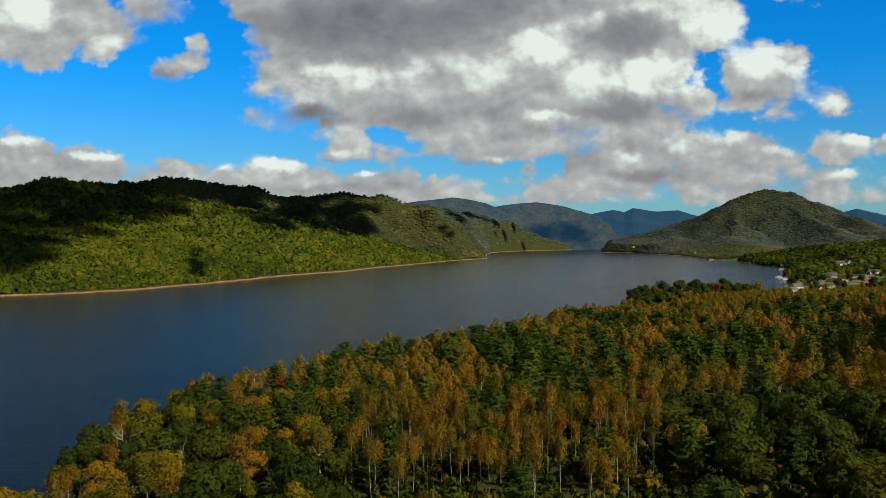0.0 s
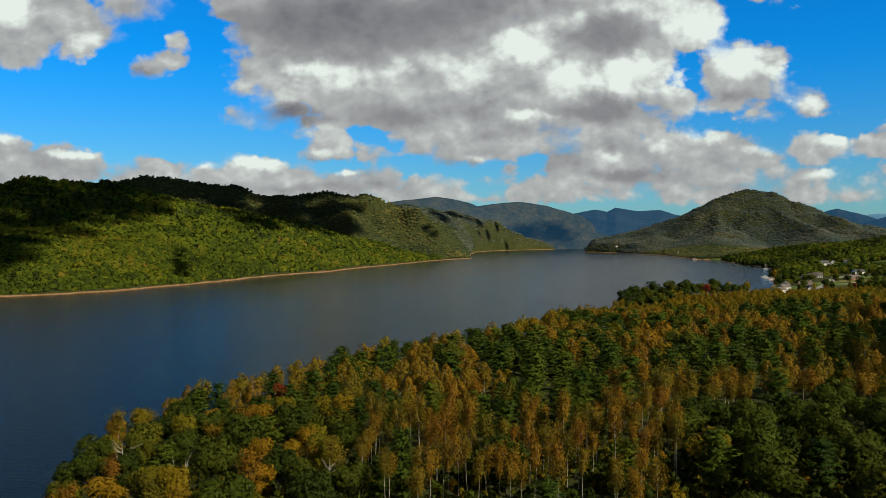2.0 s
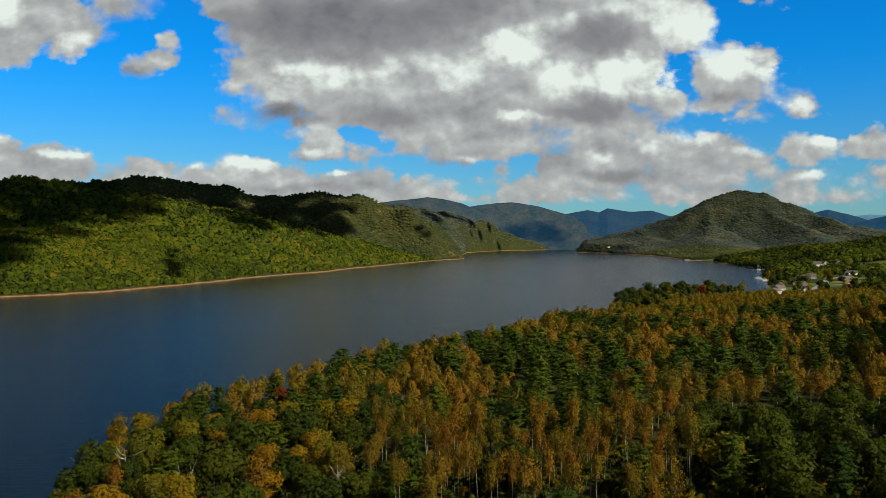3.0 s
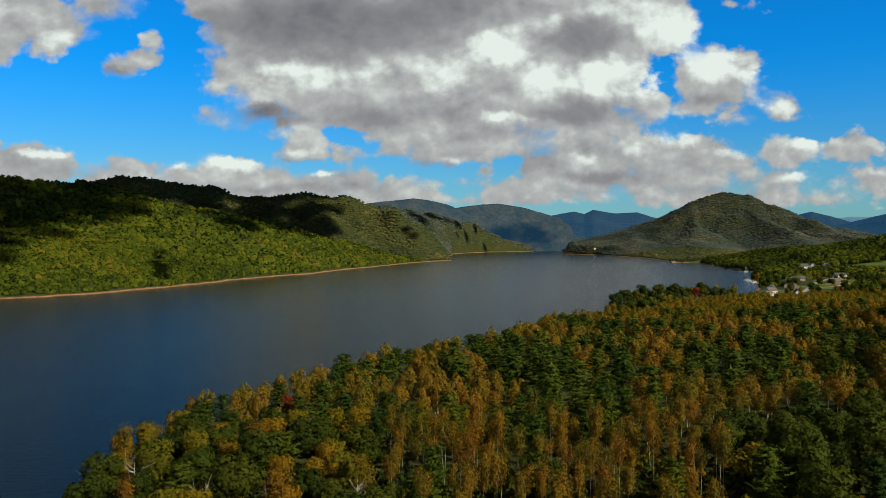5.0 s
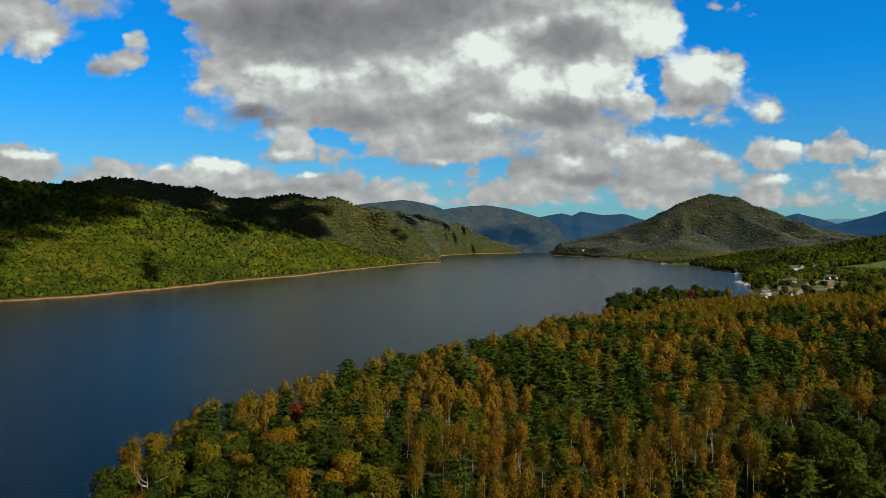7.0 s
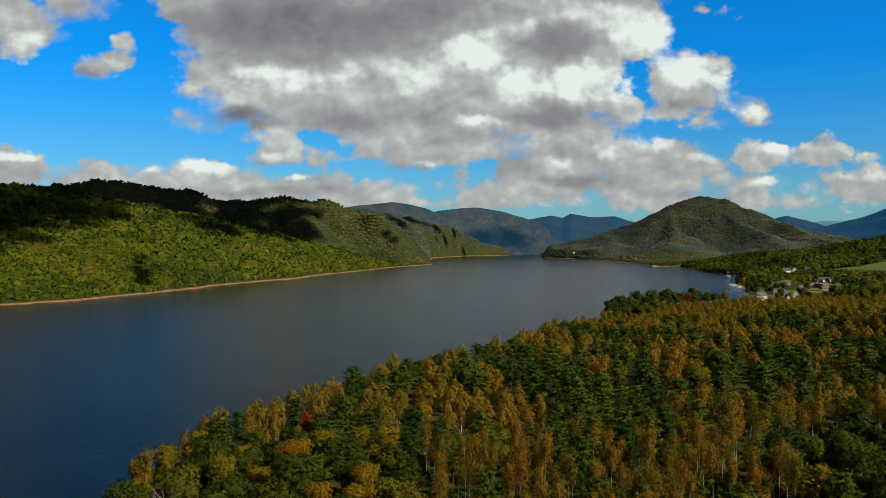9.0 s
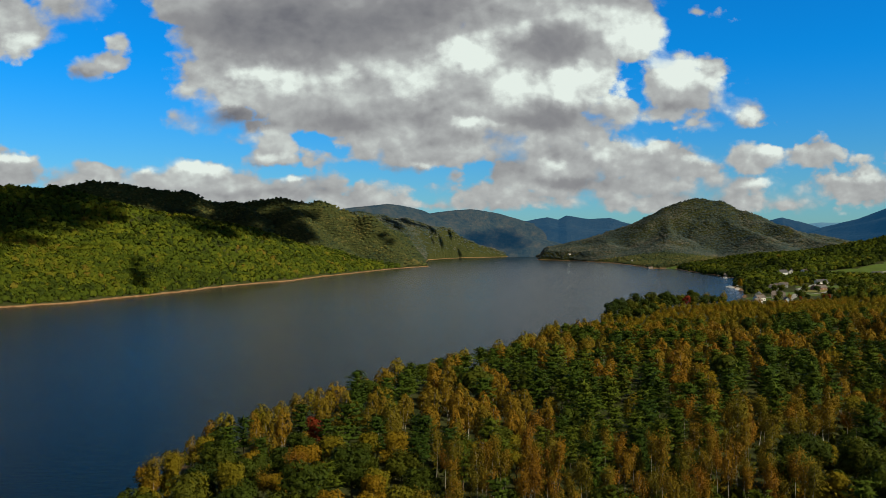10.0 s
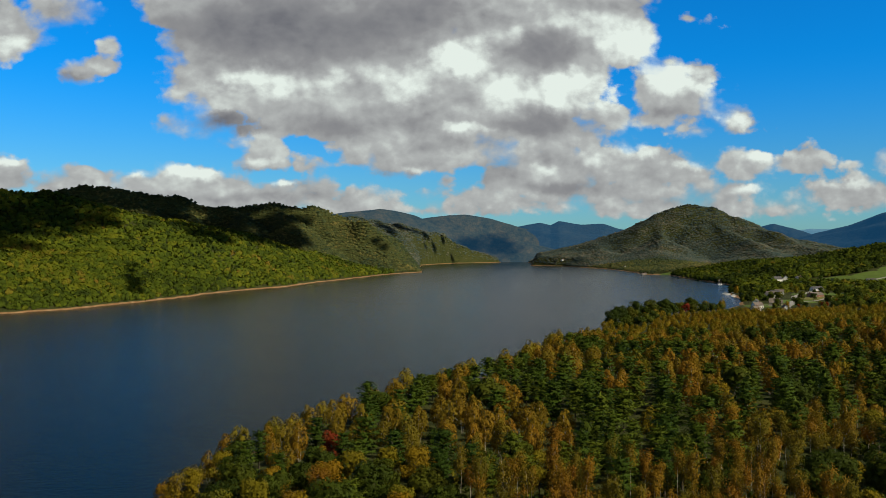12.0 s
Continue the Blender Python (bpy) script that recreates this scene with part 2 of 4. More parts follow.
PINE = [(0.0, (0.026, 0.052, 0.007)), (0.5, (0.050, 0.082, 0.008)), (1.0, (0.092, 0.114, 0.009))]
BIRCH = [(0.0, (0.108, 0.098, 0.009)), (0.35, (0.160, 0.112, 0.009)), (0.75, (0.215, 0.118, 0.009)), (1.0, (0.205, 0.094, 0.010))]
OAK = [(0.0, (0.024, 0.040, 0.006)), (0.5, (0.044, 0.062, 0.006)), (1.0, (0.086, 0.090, 0.008))]
GOLD = [(0, (0.111, 0.112, 0.008)), (0.5, (0.188, 0.142, 0.008)), (1, (0.241, 0.134, 0.008))]
MAPLE = [(0.0, (0.190, 0.070, 0.010)), (0.5, (0.200, 0.040, 0.012)), (1.0, (0.200, 0.028, 0.014))]
WOODS = [(0.0, (0.026, 0.040, 0.007)), (0.40, (0.070, 0.098, 0.008)), (0.75, (0.130, 0.142, 0.010)), (1.0, (0.190, 0.128, 0.020))]
# distant leaf colours with haze mixed in: lighter and bluer than the near woods
HAZED_WOODS = [(0.0, (0.042, 0.068, 0.068)), (0.5, (0.074, 0.094, 0.078)), (1.0, (0.150, 0.132, 0.088))]
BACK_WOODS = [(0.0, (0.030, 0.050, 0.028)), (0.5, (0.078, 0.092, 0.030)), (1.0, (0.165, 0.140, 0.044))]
LEAF = {n: (leaf_material(n + "_leaves", s, True, gaps=6.0), leaf_material(n + "_wood_leaves", s, False, gaps=3.5 if n in ("birch", "gold") else 0.0))
        for n, s in (("pine", PINE), ("birch", BIRCH), ("oak", OAK), ("gold", GOLD), ("maple", MAPLE))}
M_WOODS = leaf_material("hillside_leaves", WOODS, False, 0.2, 0.06, 0.6)
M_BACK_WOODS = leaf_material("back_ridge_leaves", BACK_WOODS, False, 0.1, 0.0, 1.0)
M_HAZED_WOODS = leaf_material("haze_tinted_leaves", HAZED_WOODS, False, 0.1, 0.0, 0.6)


def bark_material(name, dark, light, scale):
    m, k = material(name)
    pos = k.n("ShaderNodeNewGeometry").outputs["Position"]
    v = k.noise(k.vec("MULTIPLY", pos, (scale, scale, scale * 0.35)), 1.0, 5.0, 0.65)
    finish(k, surface(k, k.ramp(v, [(0.35, dark), (0.62, light)]), 0.9, v, 0.6, 0.03))
    return m


M_BARK = bark_material("grey_brown_bark", (0.035, 0.028, 0.020), (0.13, 0.105, 0.080), 3.0)
M_BIRCH_BARK = bark_material("pale_birch_bark", (0.16, 0.14, 0.11), (0.50, 0.46, 0.38), 2.0)
M_DEAD = bark_material("bleached_dead_wood", (0.30, 0.27, 0.23), (0.62, 0.58, 0.50), 2.0)


def ground_material():
    m, k = material("ground")
    pos = k.n("ShaderNodeNewGeometry").outputs["Position"]
    sep = k.n("ShaderNodeSeparateXYZ")
    k.put(sep.inputs[0], pos)
    big, small = k.noise(pos, 0.006, 5.0, 0.6), k.noise(pos, 0.08, 6.0, 0.7)
    wood = k.ramp(k.math("MULTIPLY_ADD", small, 0.7, k.math("MULTIPLY", big, 0.3)),
                  [(0.34, (0.018, 0.026, 0.008)), (0.50, (0.045, 0.052, 0.014)), (0.66, (0.058, 0.058, 0.020))])
    earth = k.ramp(k.noise(pos, 0.15, 6.0, 0.7), [(0.3, (0.16, 0.075, 0.035)), (0.55, (0.33, 0.20, 0.10)), (0.8, (0.45, 0.34, 0.22))])
    top = k.math("MULTIPLY_ADD", k.noise(pos, 0.02, 3.0), 2.4, 0.3)
    color = k.mix(k.step(k.math("SUBTRACT", sep.outputs[2], top), -0.4, 0.4), earth, wood)
    finish(k, surface(k, color, 0.95, small, 0.8, 3.0, 0.1))
    return m


def water_material():
    m, k = material("lake_water")
    pos = k.n("ShaderNodeNewGeometry").outputs["Position"]
    swell = k.noise(k.vec("MULTIPLY", pos, (1.0, 2.2, 1.0)), 0.22, 5.0, 0.62)
    gust = k.noise(k.vec("MULTIPLY", pos, (1.0, 3.0, 1.0)), 0.006, 4.0, 0.6)
    p = surface(k, (0.0001, 0.0052, 0.0105, 1), None, swell, 0.40, 0.8, 0.066)
    p.inputs["IOR"].default_value = 1.33
    k.put(p.inputs["Roughness"], k.math("MULTIPLY_ADD", gust, 0.10, 0.07))
    finish(k, p)
    return m


M_GROUND, M_WATER = ground_material(), water_material()


def plain(name, color, rough=0.7, scale=1.5, vary=0.25, metal=0.0, spec=0.3):
    m, k = material(name)
    pos = k.n("ShaderNodeNewGeometry").outputs["Position"]
    v = k.math("ADD", k.math("MULTIPLY", k.noise(pos, scale, 5.0, 0.65), 0.6), k.math("MULTIPLY", k.noise(pos, scale * 0.12, 2.0), 0.4))
    lo, hi = [c * (1 - vary) for c in color], [min(1.0, c * (1 + vary)) for c in color]
    finish(k, surface(k, k.ramp(v, [(0.3, lo), (0.7, hi)]), rough, v, 0.3, 0.05, spec, metal))
    return m


def distance_material(name, stops, haze_glow, amount):
    """Mountains on the horizon; the haze of kilometres is added as emission."""
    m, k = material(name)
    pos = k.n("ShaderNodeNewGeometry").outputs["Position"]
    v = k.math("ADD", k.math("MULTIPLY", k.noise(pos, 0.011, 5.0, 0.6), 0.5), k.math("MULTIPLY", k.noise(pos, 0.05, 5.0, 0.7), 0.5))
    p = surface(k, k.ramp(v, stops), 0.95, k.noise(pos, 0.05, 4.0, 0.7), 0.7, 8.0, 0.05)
    p.inputs["Emission Color"].default_value = (*haze_glow, 1)
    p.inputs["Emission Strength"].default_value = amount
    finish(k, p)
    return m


# ---- shape of the land ----
def hash01(ix, iy, seed):
    v = np.sin(ix * 127.1 + iy * 311.7 + seed * 74.7) * 43758.5453
    return v - np.floor(v)


def value_noise(x, y, seed=0):
    ix, iy = np.floor(x), np.floor(y)
    fx, fy = x - ix, y - iy
    fx, fy = fx * fx * (3 - 2 * fx), fy * fy * (3 - 2 * fy)
    a, b = hash01(ix, iy, seed), hash01(ix + 1, iy, seed)
    c, d = hash01(ix, iy + 1, seed), hash01(ix + 1, iy + 1, seed)
    return (a + (b - a) * fx) * (1 - fy) + (c + (d - c) * fx) * fy


def fbm(x, y, scale, octaves=4, seed=0, ridged=False):
    s, amp, total = 0.0, 1.0, 0.0
    for i in range(octaves):
        v = value_noise(x / scale, y / scale, seed + i)
        s = s + amp * (1 - np.abs(2 * v - 1) if ridged else v)
        total, amp, scale = total + amp, amp * 0.5, scale * 0.5
    return s / total


EAST_SHORE = [
    (260, -1500), (60, -300), (-40, -60), (-66, 60), (-80, 130), (-96, 205), (-104, 262), (-98, 305), (-85, 340), (-66, 372),
    (-44, 415), (-2, 475), (26, 510), (50, 562), (96, 650), (158, 752), (190, 815), (225, 880), (265, 905), (330, 950), (410, 1050),
    (480, 1170), (517, 1283), (560, 1400), (608, 1494), (668, 1612), (700, 1720), (735, 1980), (800, 2330), (790, 2385), (742, 2400),
    (790, 2570), (835, 3000), (815, 3300), (800, 3560), (690, 3720), (730, 3850), (820, 4300), (860, 4650), (900, 4990), (7000, 5200), (7000, -1500),
]
WEST_SHORE = [
    (-7000, 250), (-1100, 350), (-720, 740), (-494, 945), (-440, 990), (-390, 1055), (-338, 1195), (-300, 1340), (-262, 1490), (-192, 1640),
    (-150, 1830), (-92, 2010), (0, 2330), (60, 2480), (136, 2640), (143, 2800), (158, 3200), (175, 3400), (190, 3520), (212, 3740), (321, 4073), (423, 4278),
    (549, 4390), (651, 4510), (790, 4800), (820, 4990), (-7000, 5200),
]
# crest lines (x, y, height) and how far their flanks reach
FRONT_RIDGE = [(-876, 1218, 140), (-848, 1415, 157), (-807, 1552, 167), (-779, 1622, 178), (-736, 1697, 187), (-686, 1772, 189), (-629, 1846, 184),
               (-565, 1918, 168), (-481, 1992, 130), (-393, 2083, 95), (-267, 2184, 61), (-131, 2346, 40), (27, 2500, 18)]
BACK_RIDGE = [(-1518, 2111, 214), (-1245, 2395, 222), (-993, 2564, 245), (-903, 2650, 258), (-805, 2734, 266), (-745, 2782, 263), (-627, 2831, 257),
              (-540, 2869, 237), (-395, 2923, 229), (-338, 2930, 236), (-206, 2993, 224), (-129, 3010, 207), (-68, 3000, 180), (12, 2950, 126), (88, 2900, 84), (150, 2860, 38)]
FAR_RIDGE = [(-102, 3534, 213), (39, 3720, 200), (171, 3906, 194), (321, 4166, 179), (386, 4278, 148), (517, 4427, 88), (651, 4538, 36)]
EAST_MOUNT = [(700, 3800, 14), (811, 3866, 54), (945, 3887, 98), (1078, 3904, 144), (1212, 3917, 196), (1345, 3926, 264), (1430, 3936, 291), (1480, 3930, 299),
              (1523, 3914, 298), (1590, 3887, 288), (1657, 3805, 246), (1741, 3767, 198), (1842, 3719, 160), (1916, 3681, 126), (2130, 3503, 70)]
EAST_LOW = [(815, 2381, 20), (887, 2354, 33), (963, 2267, 41), (1068, 2160, 47), (1125, 2071, 66), (1154, 1996, 83), (1149, 1881, 92), (1300, 1650, 117)]
SPURS = [[(-338, 2930, 214), (-265, 2700, 180), (-205, 2450, 70)], [(-129, 3047, 200), (-30, 2880, 165), (50, 2740, 50)],
         [(-629, 2831, 225), (-540, 2600, 170), (-450, 2350, 95)], [(-480, 2900, 212), (-400, 2680, 180), (-340, 2450, 80)],
         [(39, 3720, 186), (102, 3580, 110), (140, 3440, 40)], [(171, 3906, 176), (200, 3830, 98), (218, 3776, 30)], [(-102, 3534, 200), (20, 3350, 120), (110, 3210, 40)],
         [(1345, 3926, 232), (1210, 3500, 110), (1060, 3150, 35)], [(1523, 3914, 262), (1560, 3450, 115), (1480, 3000, 45)],
         [(1078, 3904, 144), (980, 3600, 80), (900, 3350, 25)], [(1657, 3805, 216), (1760, 3400, 120), (1740, 3000, 40)]]
RIDGES = [(FRONT_RIDGE, 760, 1.15), (BACK_RIDGE, 480, 1.2), (FAR_RIDGE, 420, 1.15), (EAST_MOUNT, 740, 1.5), (EAST_LOW, 480, 1.1)] + [(s, 230, 1.0) for s in SPURS[:7]] + [(s, 330, 1.2) for s in SPURS[7:]]


def shore_distance(x, y, outline):
    """Metres inland of a shore (minus: out on the water)."""
    best, inside = np.full(x.shape, 1e12), np.zeros(x.shape, bool)
    for (ax, ay), (bx, by) in zip(outline, outline[1:] + outline[:1]):
        dx, dy = bx - ax, by - ay
        f = np.clip(((x - ax) * dx + (y - ay) * dy) / (dx * dx + dy * dy), 0, 1)
        best = np.minimum(best, (x - ax - f * dx) ** 2 + (y - ay - f * dy) ** 2)
        if ay != by:
            inside ^= ((ay > y) != (by > y)) & (x < (bx - ax) * (y - ay) / (by - ay) + ax)
    return np.where(inside, 1, -1) * np.sqrt(best)


TREE_TOP = {760: 12.0, 480: 15.0, 740: 20.0, 420: 12.0}      # crest lines are those of the wood on them, by the reach of the flanks


def ridge_height(x, y, line, reach, power):
    h = np.zeros(x.shape)
    for (ax, ay, az), (bx, by, bz) in zip(line, line[1:]):
        dx, dy = bx - ax, by - ay
        f = np.clip(((x - ax) * dx + (y - ay) * dy) / (dx * dx + dy * dy), 0, 1)
        d = np.sqrt((x - ax - f * dx) ** 2 + (y - ay - f * dy) ** 2)
        h = np.maximum(h, (az + f * (bz - az) - TREE_TOP.get(reach, 7.0)) * np.clip(1 - d / reach, 0, 1) ** power)
    return h


def inland(x, y):
    wob = (fbm(x, y, 60, 3, 5) - 0.5) * 14
    return np.maximum(shore_distance(x, y, EAST_SHORE), shore_distance(x, y, WEST_SHORE)) + wob * np.clip(np.hypot(x, y) / 900, 0.15, 1)


def land(x, y):
    x, y = np.asarray(x, float), np.asarray(y, float)
    sd = inland(x, y)
    hills = np.zeros(x.shape)
    for line, reach, power in RIDGES:
        hills = np.maximum(hills, ridge_height(x, y, line, reach, power))
    gully = fbm(x, y, 260, 5, 9, True)
    hills = hills * (1 - 0.45 * (1 - gully) * np.clip(1.25 - hills / 260, 0, 1))
    ramp = np.clip(sd / (140 - 80 * np.clip((y - 2600) / 400, 0, 1) - 38 * np.clip((y - 3500) / 300, 0, 1)), 0, 1)
    hills = hills * (1.05 - 0.16 * (1 - fbm(x, y, 95, 3, 41, True)) * np.clip(1.3 - hills / 230, 0, 1))
    low = np.clip(sd * 0.35, -6, 2.0) + 5.2 * np.clip(sd / 150, 0, 1) ** 1.2 * (0.5 + fbm(x, y, 160, 3, 2))
    low = low + 5.5 * np.exp(-((x - 400) ** 2 + (y - 560) ** 2) / 190 ** 2) * ramp
    return low + hills * ramp ** 0.8


# ---- mesh helpers ----
def mesh_data(name, verts, faces, mat, tint=None, smooth=False, normals=None):
    """A mesh from arrays; all faces have the same number of corners."""
    verts, faces = np.asarray(verts, np.float32), np.asarray(faces, np.int32)
    me = bpy.data.meshes.new(name)
    n = faces.shape[1]
    me.vertices.add(len(verts))
    me.vertices.foreach_set("co", verts.ravel())
    me.loops.add(faces.size)
    me.loops.foreach_set("vertex_index", faces.ravel())
    me.polygons.add(len(faces))
    me.polygons.foreach_set("loop_start", np.arange(0, faces.size, n, dtype=np.int32))
    if smooth:
        me.polygons.foreach_set("use_smooth", np.ones(len(faces), bool))
    if tint is not None:
        me.attributes.new("tint", "FLOAT", "POINT").data.foreach_set("value", np.asarray(tint, np.float32))
    me.update(calc_edges=True)
    if normals is not None:
        me.normals_split_custom_set_from_vertices(np.asarray(normals, np.float32).tolist())
    me.materials.append(mat)
    return me


def grid_faces(nu, nv, closed=False):
    i = np.arange(nu if closed else nu - 1)[:, None] * nv + np.arange(nv - 1)[None, :]
    j = (np.arange(nu if closed else nu - 1)[:, None] + 1) % nu * nv + np.arange(nv - 1)[None, :]
    return np.stack([i, i + 1, j + 1, j], -1).reshape(-1, 4)


def part(name, bm, mat, parent=None, label=""):
    """One bmesh as one mesh object, under a thing or a part."""
    me = bpy.data.meshes.new(name)
    bm.to_mesh(me)
    bm.free()
    me.materials.append(mat)
    ob = new(name, me)
    ob.parent = parent
    return tagged(ob, label)


# ---- ground and water ----
view = np.radians(np.arange(-38, 40.01, 0.2))
rest = np.radians(np.arange(43, 322, 3.0))
az = np.concatenate([view, rest])
rad = np.concatenate([[0.5], np.geomspace(15, 2300, 165), np.linspace(2325, 4960, 115)])
A, R = np.meshgrid(az, rad, indexing="ij")
GX, GY = R * np.sin(A), R * np.cos(A)
GZ = land(GX.ravel(), GY.ravel()).reshape(GX.shape)
tagged(new("ground", mesh_data("ground", np.stack([GX, GY, GZ], -1).reshape(-1, 3), grid_faces(len(az), len(rad), True)[:, ::-1], M_GROUND, smooth=True)),
       "wooded hills and earth banks round the lake", "ground", kind="structure")


def on_ground(x, y):
    """Height of the ground sheet itself, in the stretch ahead."""
    x, y = np.atleast_1d(np.asarray(x, float)), np.atleast_1d(np.asarray(y, float))
    i = np.clip(np.interp(np.arctan2(x, y), view, np.arange(len(view))), 0, len(view) - 1.001)
    j = np.clip(np.interp(np.hypot(x, y), rad, np.arange(len(rad))), 0, len(rad) - 1.001)
    a, c = i.astype(int), j.astype(int)
    fi, fj = i - a, j - c
    return (GZ[a, c] * (1 - fi) + GZ[a + 1, c] * fi) * (1 - fj) + (GZ[a, c + 1] * (1 - fi) + GZ[a + 1, c + 1] * fi) * fj


wr = np.concatenate([[0.5], np.geomspace(40, 4950, 40)])
wa = np.radians(np.arange(0, 360, 3.0))
A, R = np.meshgrid(wa, wr, indexing="ij")
WX, WY = R * np.sin(A), R * np.cos(A)
tagged(new("lake", mesh_data("lake", np.stack([WX, WY, WX * 0], -1).reshape(-1, 3), grid_faces(len(wa), len(wr), True)[:, ::-1], M_WATER, smooth=True)),
       "dark blue rippled lake reflecting the clouds", "water", kind="structure")

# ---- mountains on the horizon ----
# haze is put into the bluish base colours and a blue glow
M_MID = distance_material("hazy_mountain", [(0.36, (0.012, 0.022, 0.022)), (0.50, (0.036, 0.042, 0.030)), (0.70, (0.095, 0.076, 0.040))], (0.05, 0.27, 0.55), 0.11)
M_FAR = distance_material("haze_blue_mountain", [(0.35, (0.008, 0.020, 0.030)), (0.65, (0.026, 0.036, 0.034))], (0.04, 0.27, 0.62), 0.15)
M_PALE = distance_material("pale_haze_mountain", [(0.35, (0.05, 0.09, 0.10)), (0.65, (0.08, 0.11, 0.10))], (0.15, 0.45, 0.75), 0.35)


def horizon_range(line, mat, label, depth=420, seed=0):
    """A mountain range: crest, folded front flank down to the valley, and a back flank."""
    line = np.array(line, float)
    s = np.linspace(0, len(line) - 1, 12 * (len(line) - 1) + 1)
    cx, cy, cz = (np.interp(s, np.arange(len(line)), line[:, i]) for i in range(3))
    cz = cz + (fbm(cx, cy, 60, 3, seed) - 0.5) * 7
    q = np.concatenate([[-0.15], np.linspace(0, 1, 26)])
    S, Q = np.meshgrid(np.arange(len(s)), q, indexing="ij")
    back = np.hypot(cx, cy)[S]
    k = 1 - Q * depth / back
    x, y = cx[S] * k, cy[S] * k
    # spurs run down the flank and to one side, with gullies between
    run = s[S] / 12 * 150 - Q * 210
    fold = (fbm(run, Q * 130 + 40, 150, 4, seed + 3, True) - 0.62) * 150 * np.clip(Q * 4, 0, 1)
    z = np.where(Q < 0, cz[S] * 0.6, cz[S] * np.clip(1 - Q, 0, 1) ** 0.95 + fold * (1 - Q)) - 6 * np.clip(Q, 0, 1)
    me = mesh_data("mountain_range", np.stack([x, y, z], -1).reshape(-1, 3), grid_faces(len(s), len(q)), mat, smooth=True)
    return tagged(new("mountain_range", me), label, "mountain", kind="structure")


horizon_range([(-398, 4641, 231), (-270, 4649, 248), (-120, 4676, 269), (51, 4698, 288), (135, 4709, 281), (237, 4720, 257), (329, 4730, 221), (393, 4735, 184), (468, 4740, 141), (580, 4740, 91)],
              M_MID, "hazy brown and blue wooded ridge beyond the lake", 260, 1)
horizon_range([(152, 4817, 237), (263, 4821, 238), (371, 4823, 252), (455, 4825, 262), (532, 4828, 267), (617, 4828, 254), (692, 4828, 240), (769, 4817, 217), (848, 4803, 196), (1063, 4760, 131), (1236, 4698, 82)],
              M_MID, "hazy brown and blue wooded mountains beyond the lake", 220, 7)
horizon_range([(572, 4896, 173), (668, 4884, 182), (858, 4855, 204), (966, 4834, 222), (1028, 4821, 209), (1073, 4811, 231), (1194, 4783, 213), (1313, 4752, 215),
               (1400, 4727, 189), (1598, 4664, 144)], M_FAR, "haze-blue mountains on the far horizon", 200, 2)
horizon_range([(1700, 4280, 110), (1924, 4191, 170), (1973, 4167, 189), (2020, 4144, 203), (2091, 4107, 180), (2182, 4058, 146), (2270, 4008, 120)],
              M_FAR, "haze-blue hill on the far horizon", 200, 3)
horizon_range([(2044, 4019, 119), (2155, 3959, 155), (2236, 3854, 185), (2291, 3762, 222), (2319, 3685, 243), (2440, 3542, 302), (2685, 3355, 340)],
              M_FAR, "dark haze-blue mountain flank on the far horizon", 350, 4)
horizon_range([(2090, 4300, 150), (2170, 4240, 172), (2250, 4190, 180), (2330, 4150, 176), (2420, 4120, 160)], M_PALE, "pale haze-blue mountain on the far horizon", 150, 5)

# ---- woods ----
rng = np.random.default_rng(11)


def unit(v):
    return v / np.maximum(np.linalg.norm(v, axis=-1, keepdims=True), 1e-9)


LOOSE = [0.55, 0.25]      # how far leaves turn out of the crown's own shape, and at random


def leaf_cards(centre, normal, size, wide=0.62, shade=None, along=None):
    """Small leaf sprays, one triangle each, across their normals; shade: the normals by which the crown takes the light."""
    n = len(centre)
    normal = unit(normal)
    a = unit(np.cross(normal, rng.normal(size=(n, 3))))
    if along is not None:
        a = unit(along - normal * np.sum(along * normal, -1, keepdims=True))
    b = np.cross(normal, a)
    s = (size * rng.uniform(0.65, 1.35, n))[:, None]
    v = np.stack([centre + a * s * 1.25, centre - a * s * 0.75 + b * s * wide * 1.3, centre - a * s * 0.75 - b * s * wide * 1.3], 1)
    shade = unit((normal if shade is None else unit(shade)) + normal * LOOSE[0] + rng.normal(size=(n, 3)) * LOOSE[1])
    return v.reshape(-1, 3), np.arange(n * 3).reshape(n, 3), np.repeat(shade, 3, 0)


def tube(points, radii, sides=5):
    points = np.asarray(points, float)
    along = unit(np.gradient(points, axis=0))
    side = unit(np.cross(along, np.array([0.31, 0.95, 0.05])))
    up = np.cross(along, side)
    ang = np.arange(sides) * 2 * np.pi / sides
    ring = np.cos(ang)[None, :, None] * side[:, None] + np.sin(ang)[None, :, None] * up[:, None]
    v = points[:, None] + ring * np.asarray(radii)[:, None, None]
    return v.transpose(1, 0, 2).reshape(-1, 3), grid_faces(sides, len(points), True)


def merge(pieces):
    vs, fs, n = [], [], 0
    for v, f in pieces:
        vs.append(v), fs.append(f + n)
        n += len(v)
    return np.concatenate(vs), np.concatenate(fs)


def bent(a, b, bend, n=4):
    t = np.linspace(0, 1, n)[:, None]
    return np.asarray(a) + (np.asarray(b) - np.asarray(a)) * t + np.asarray(bend) * (t * (1 - t) * 4)


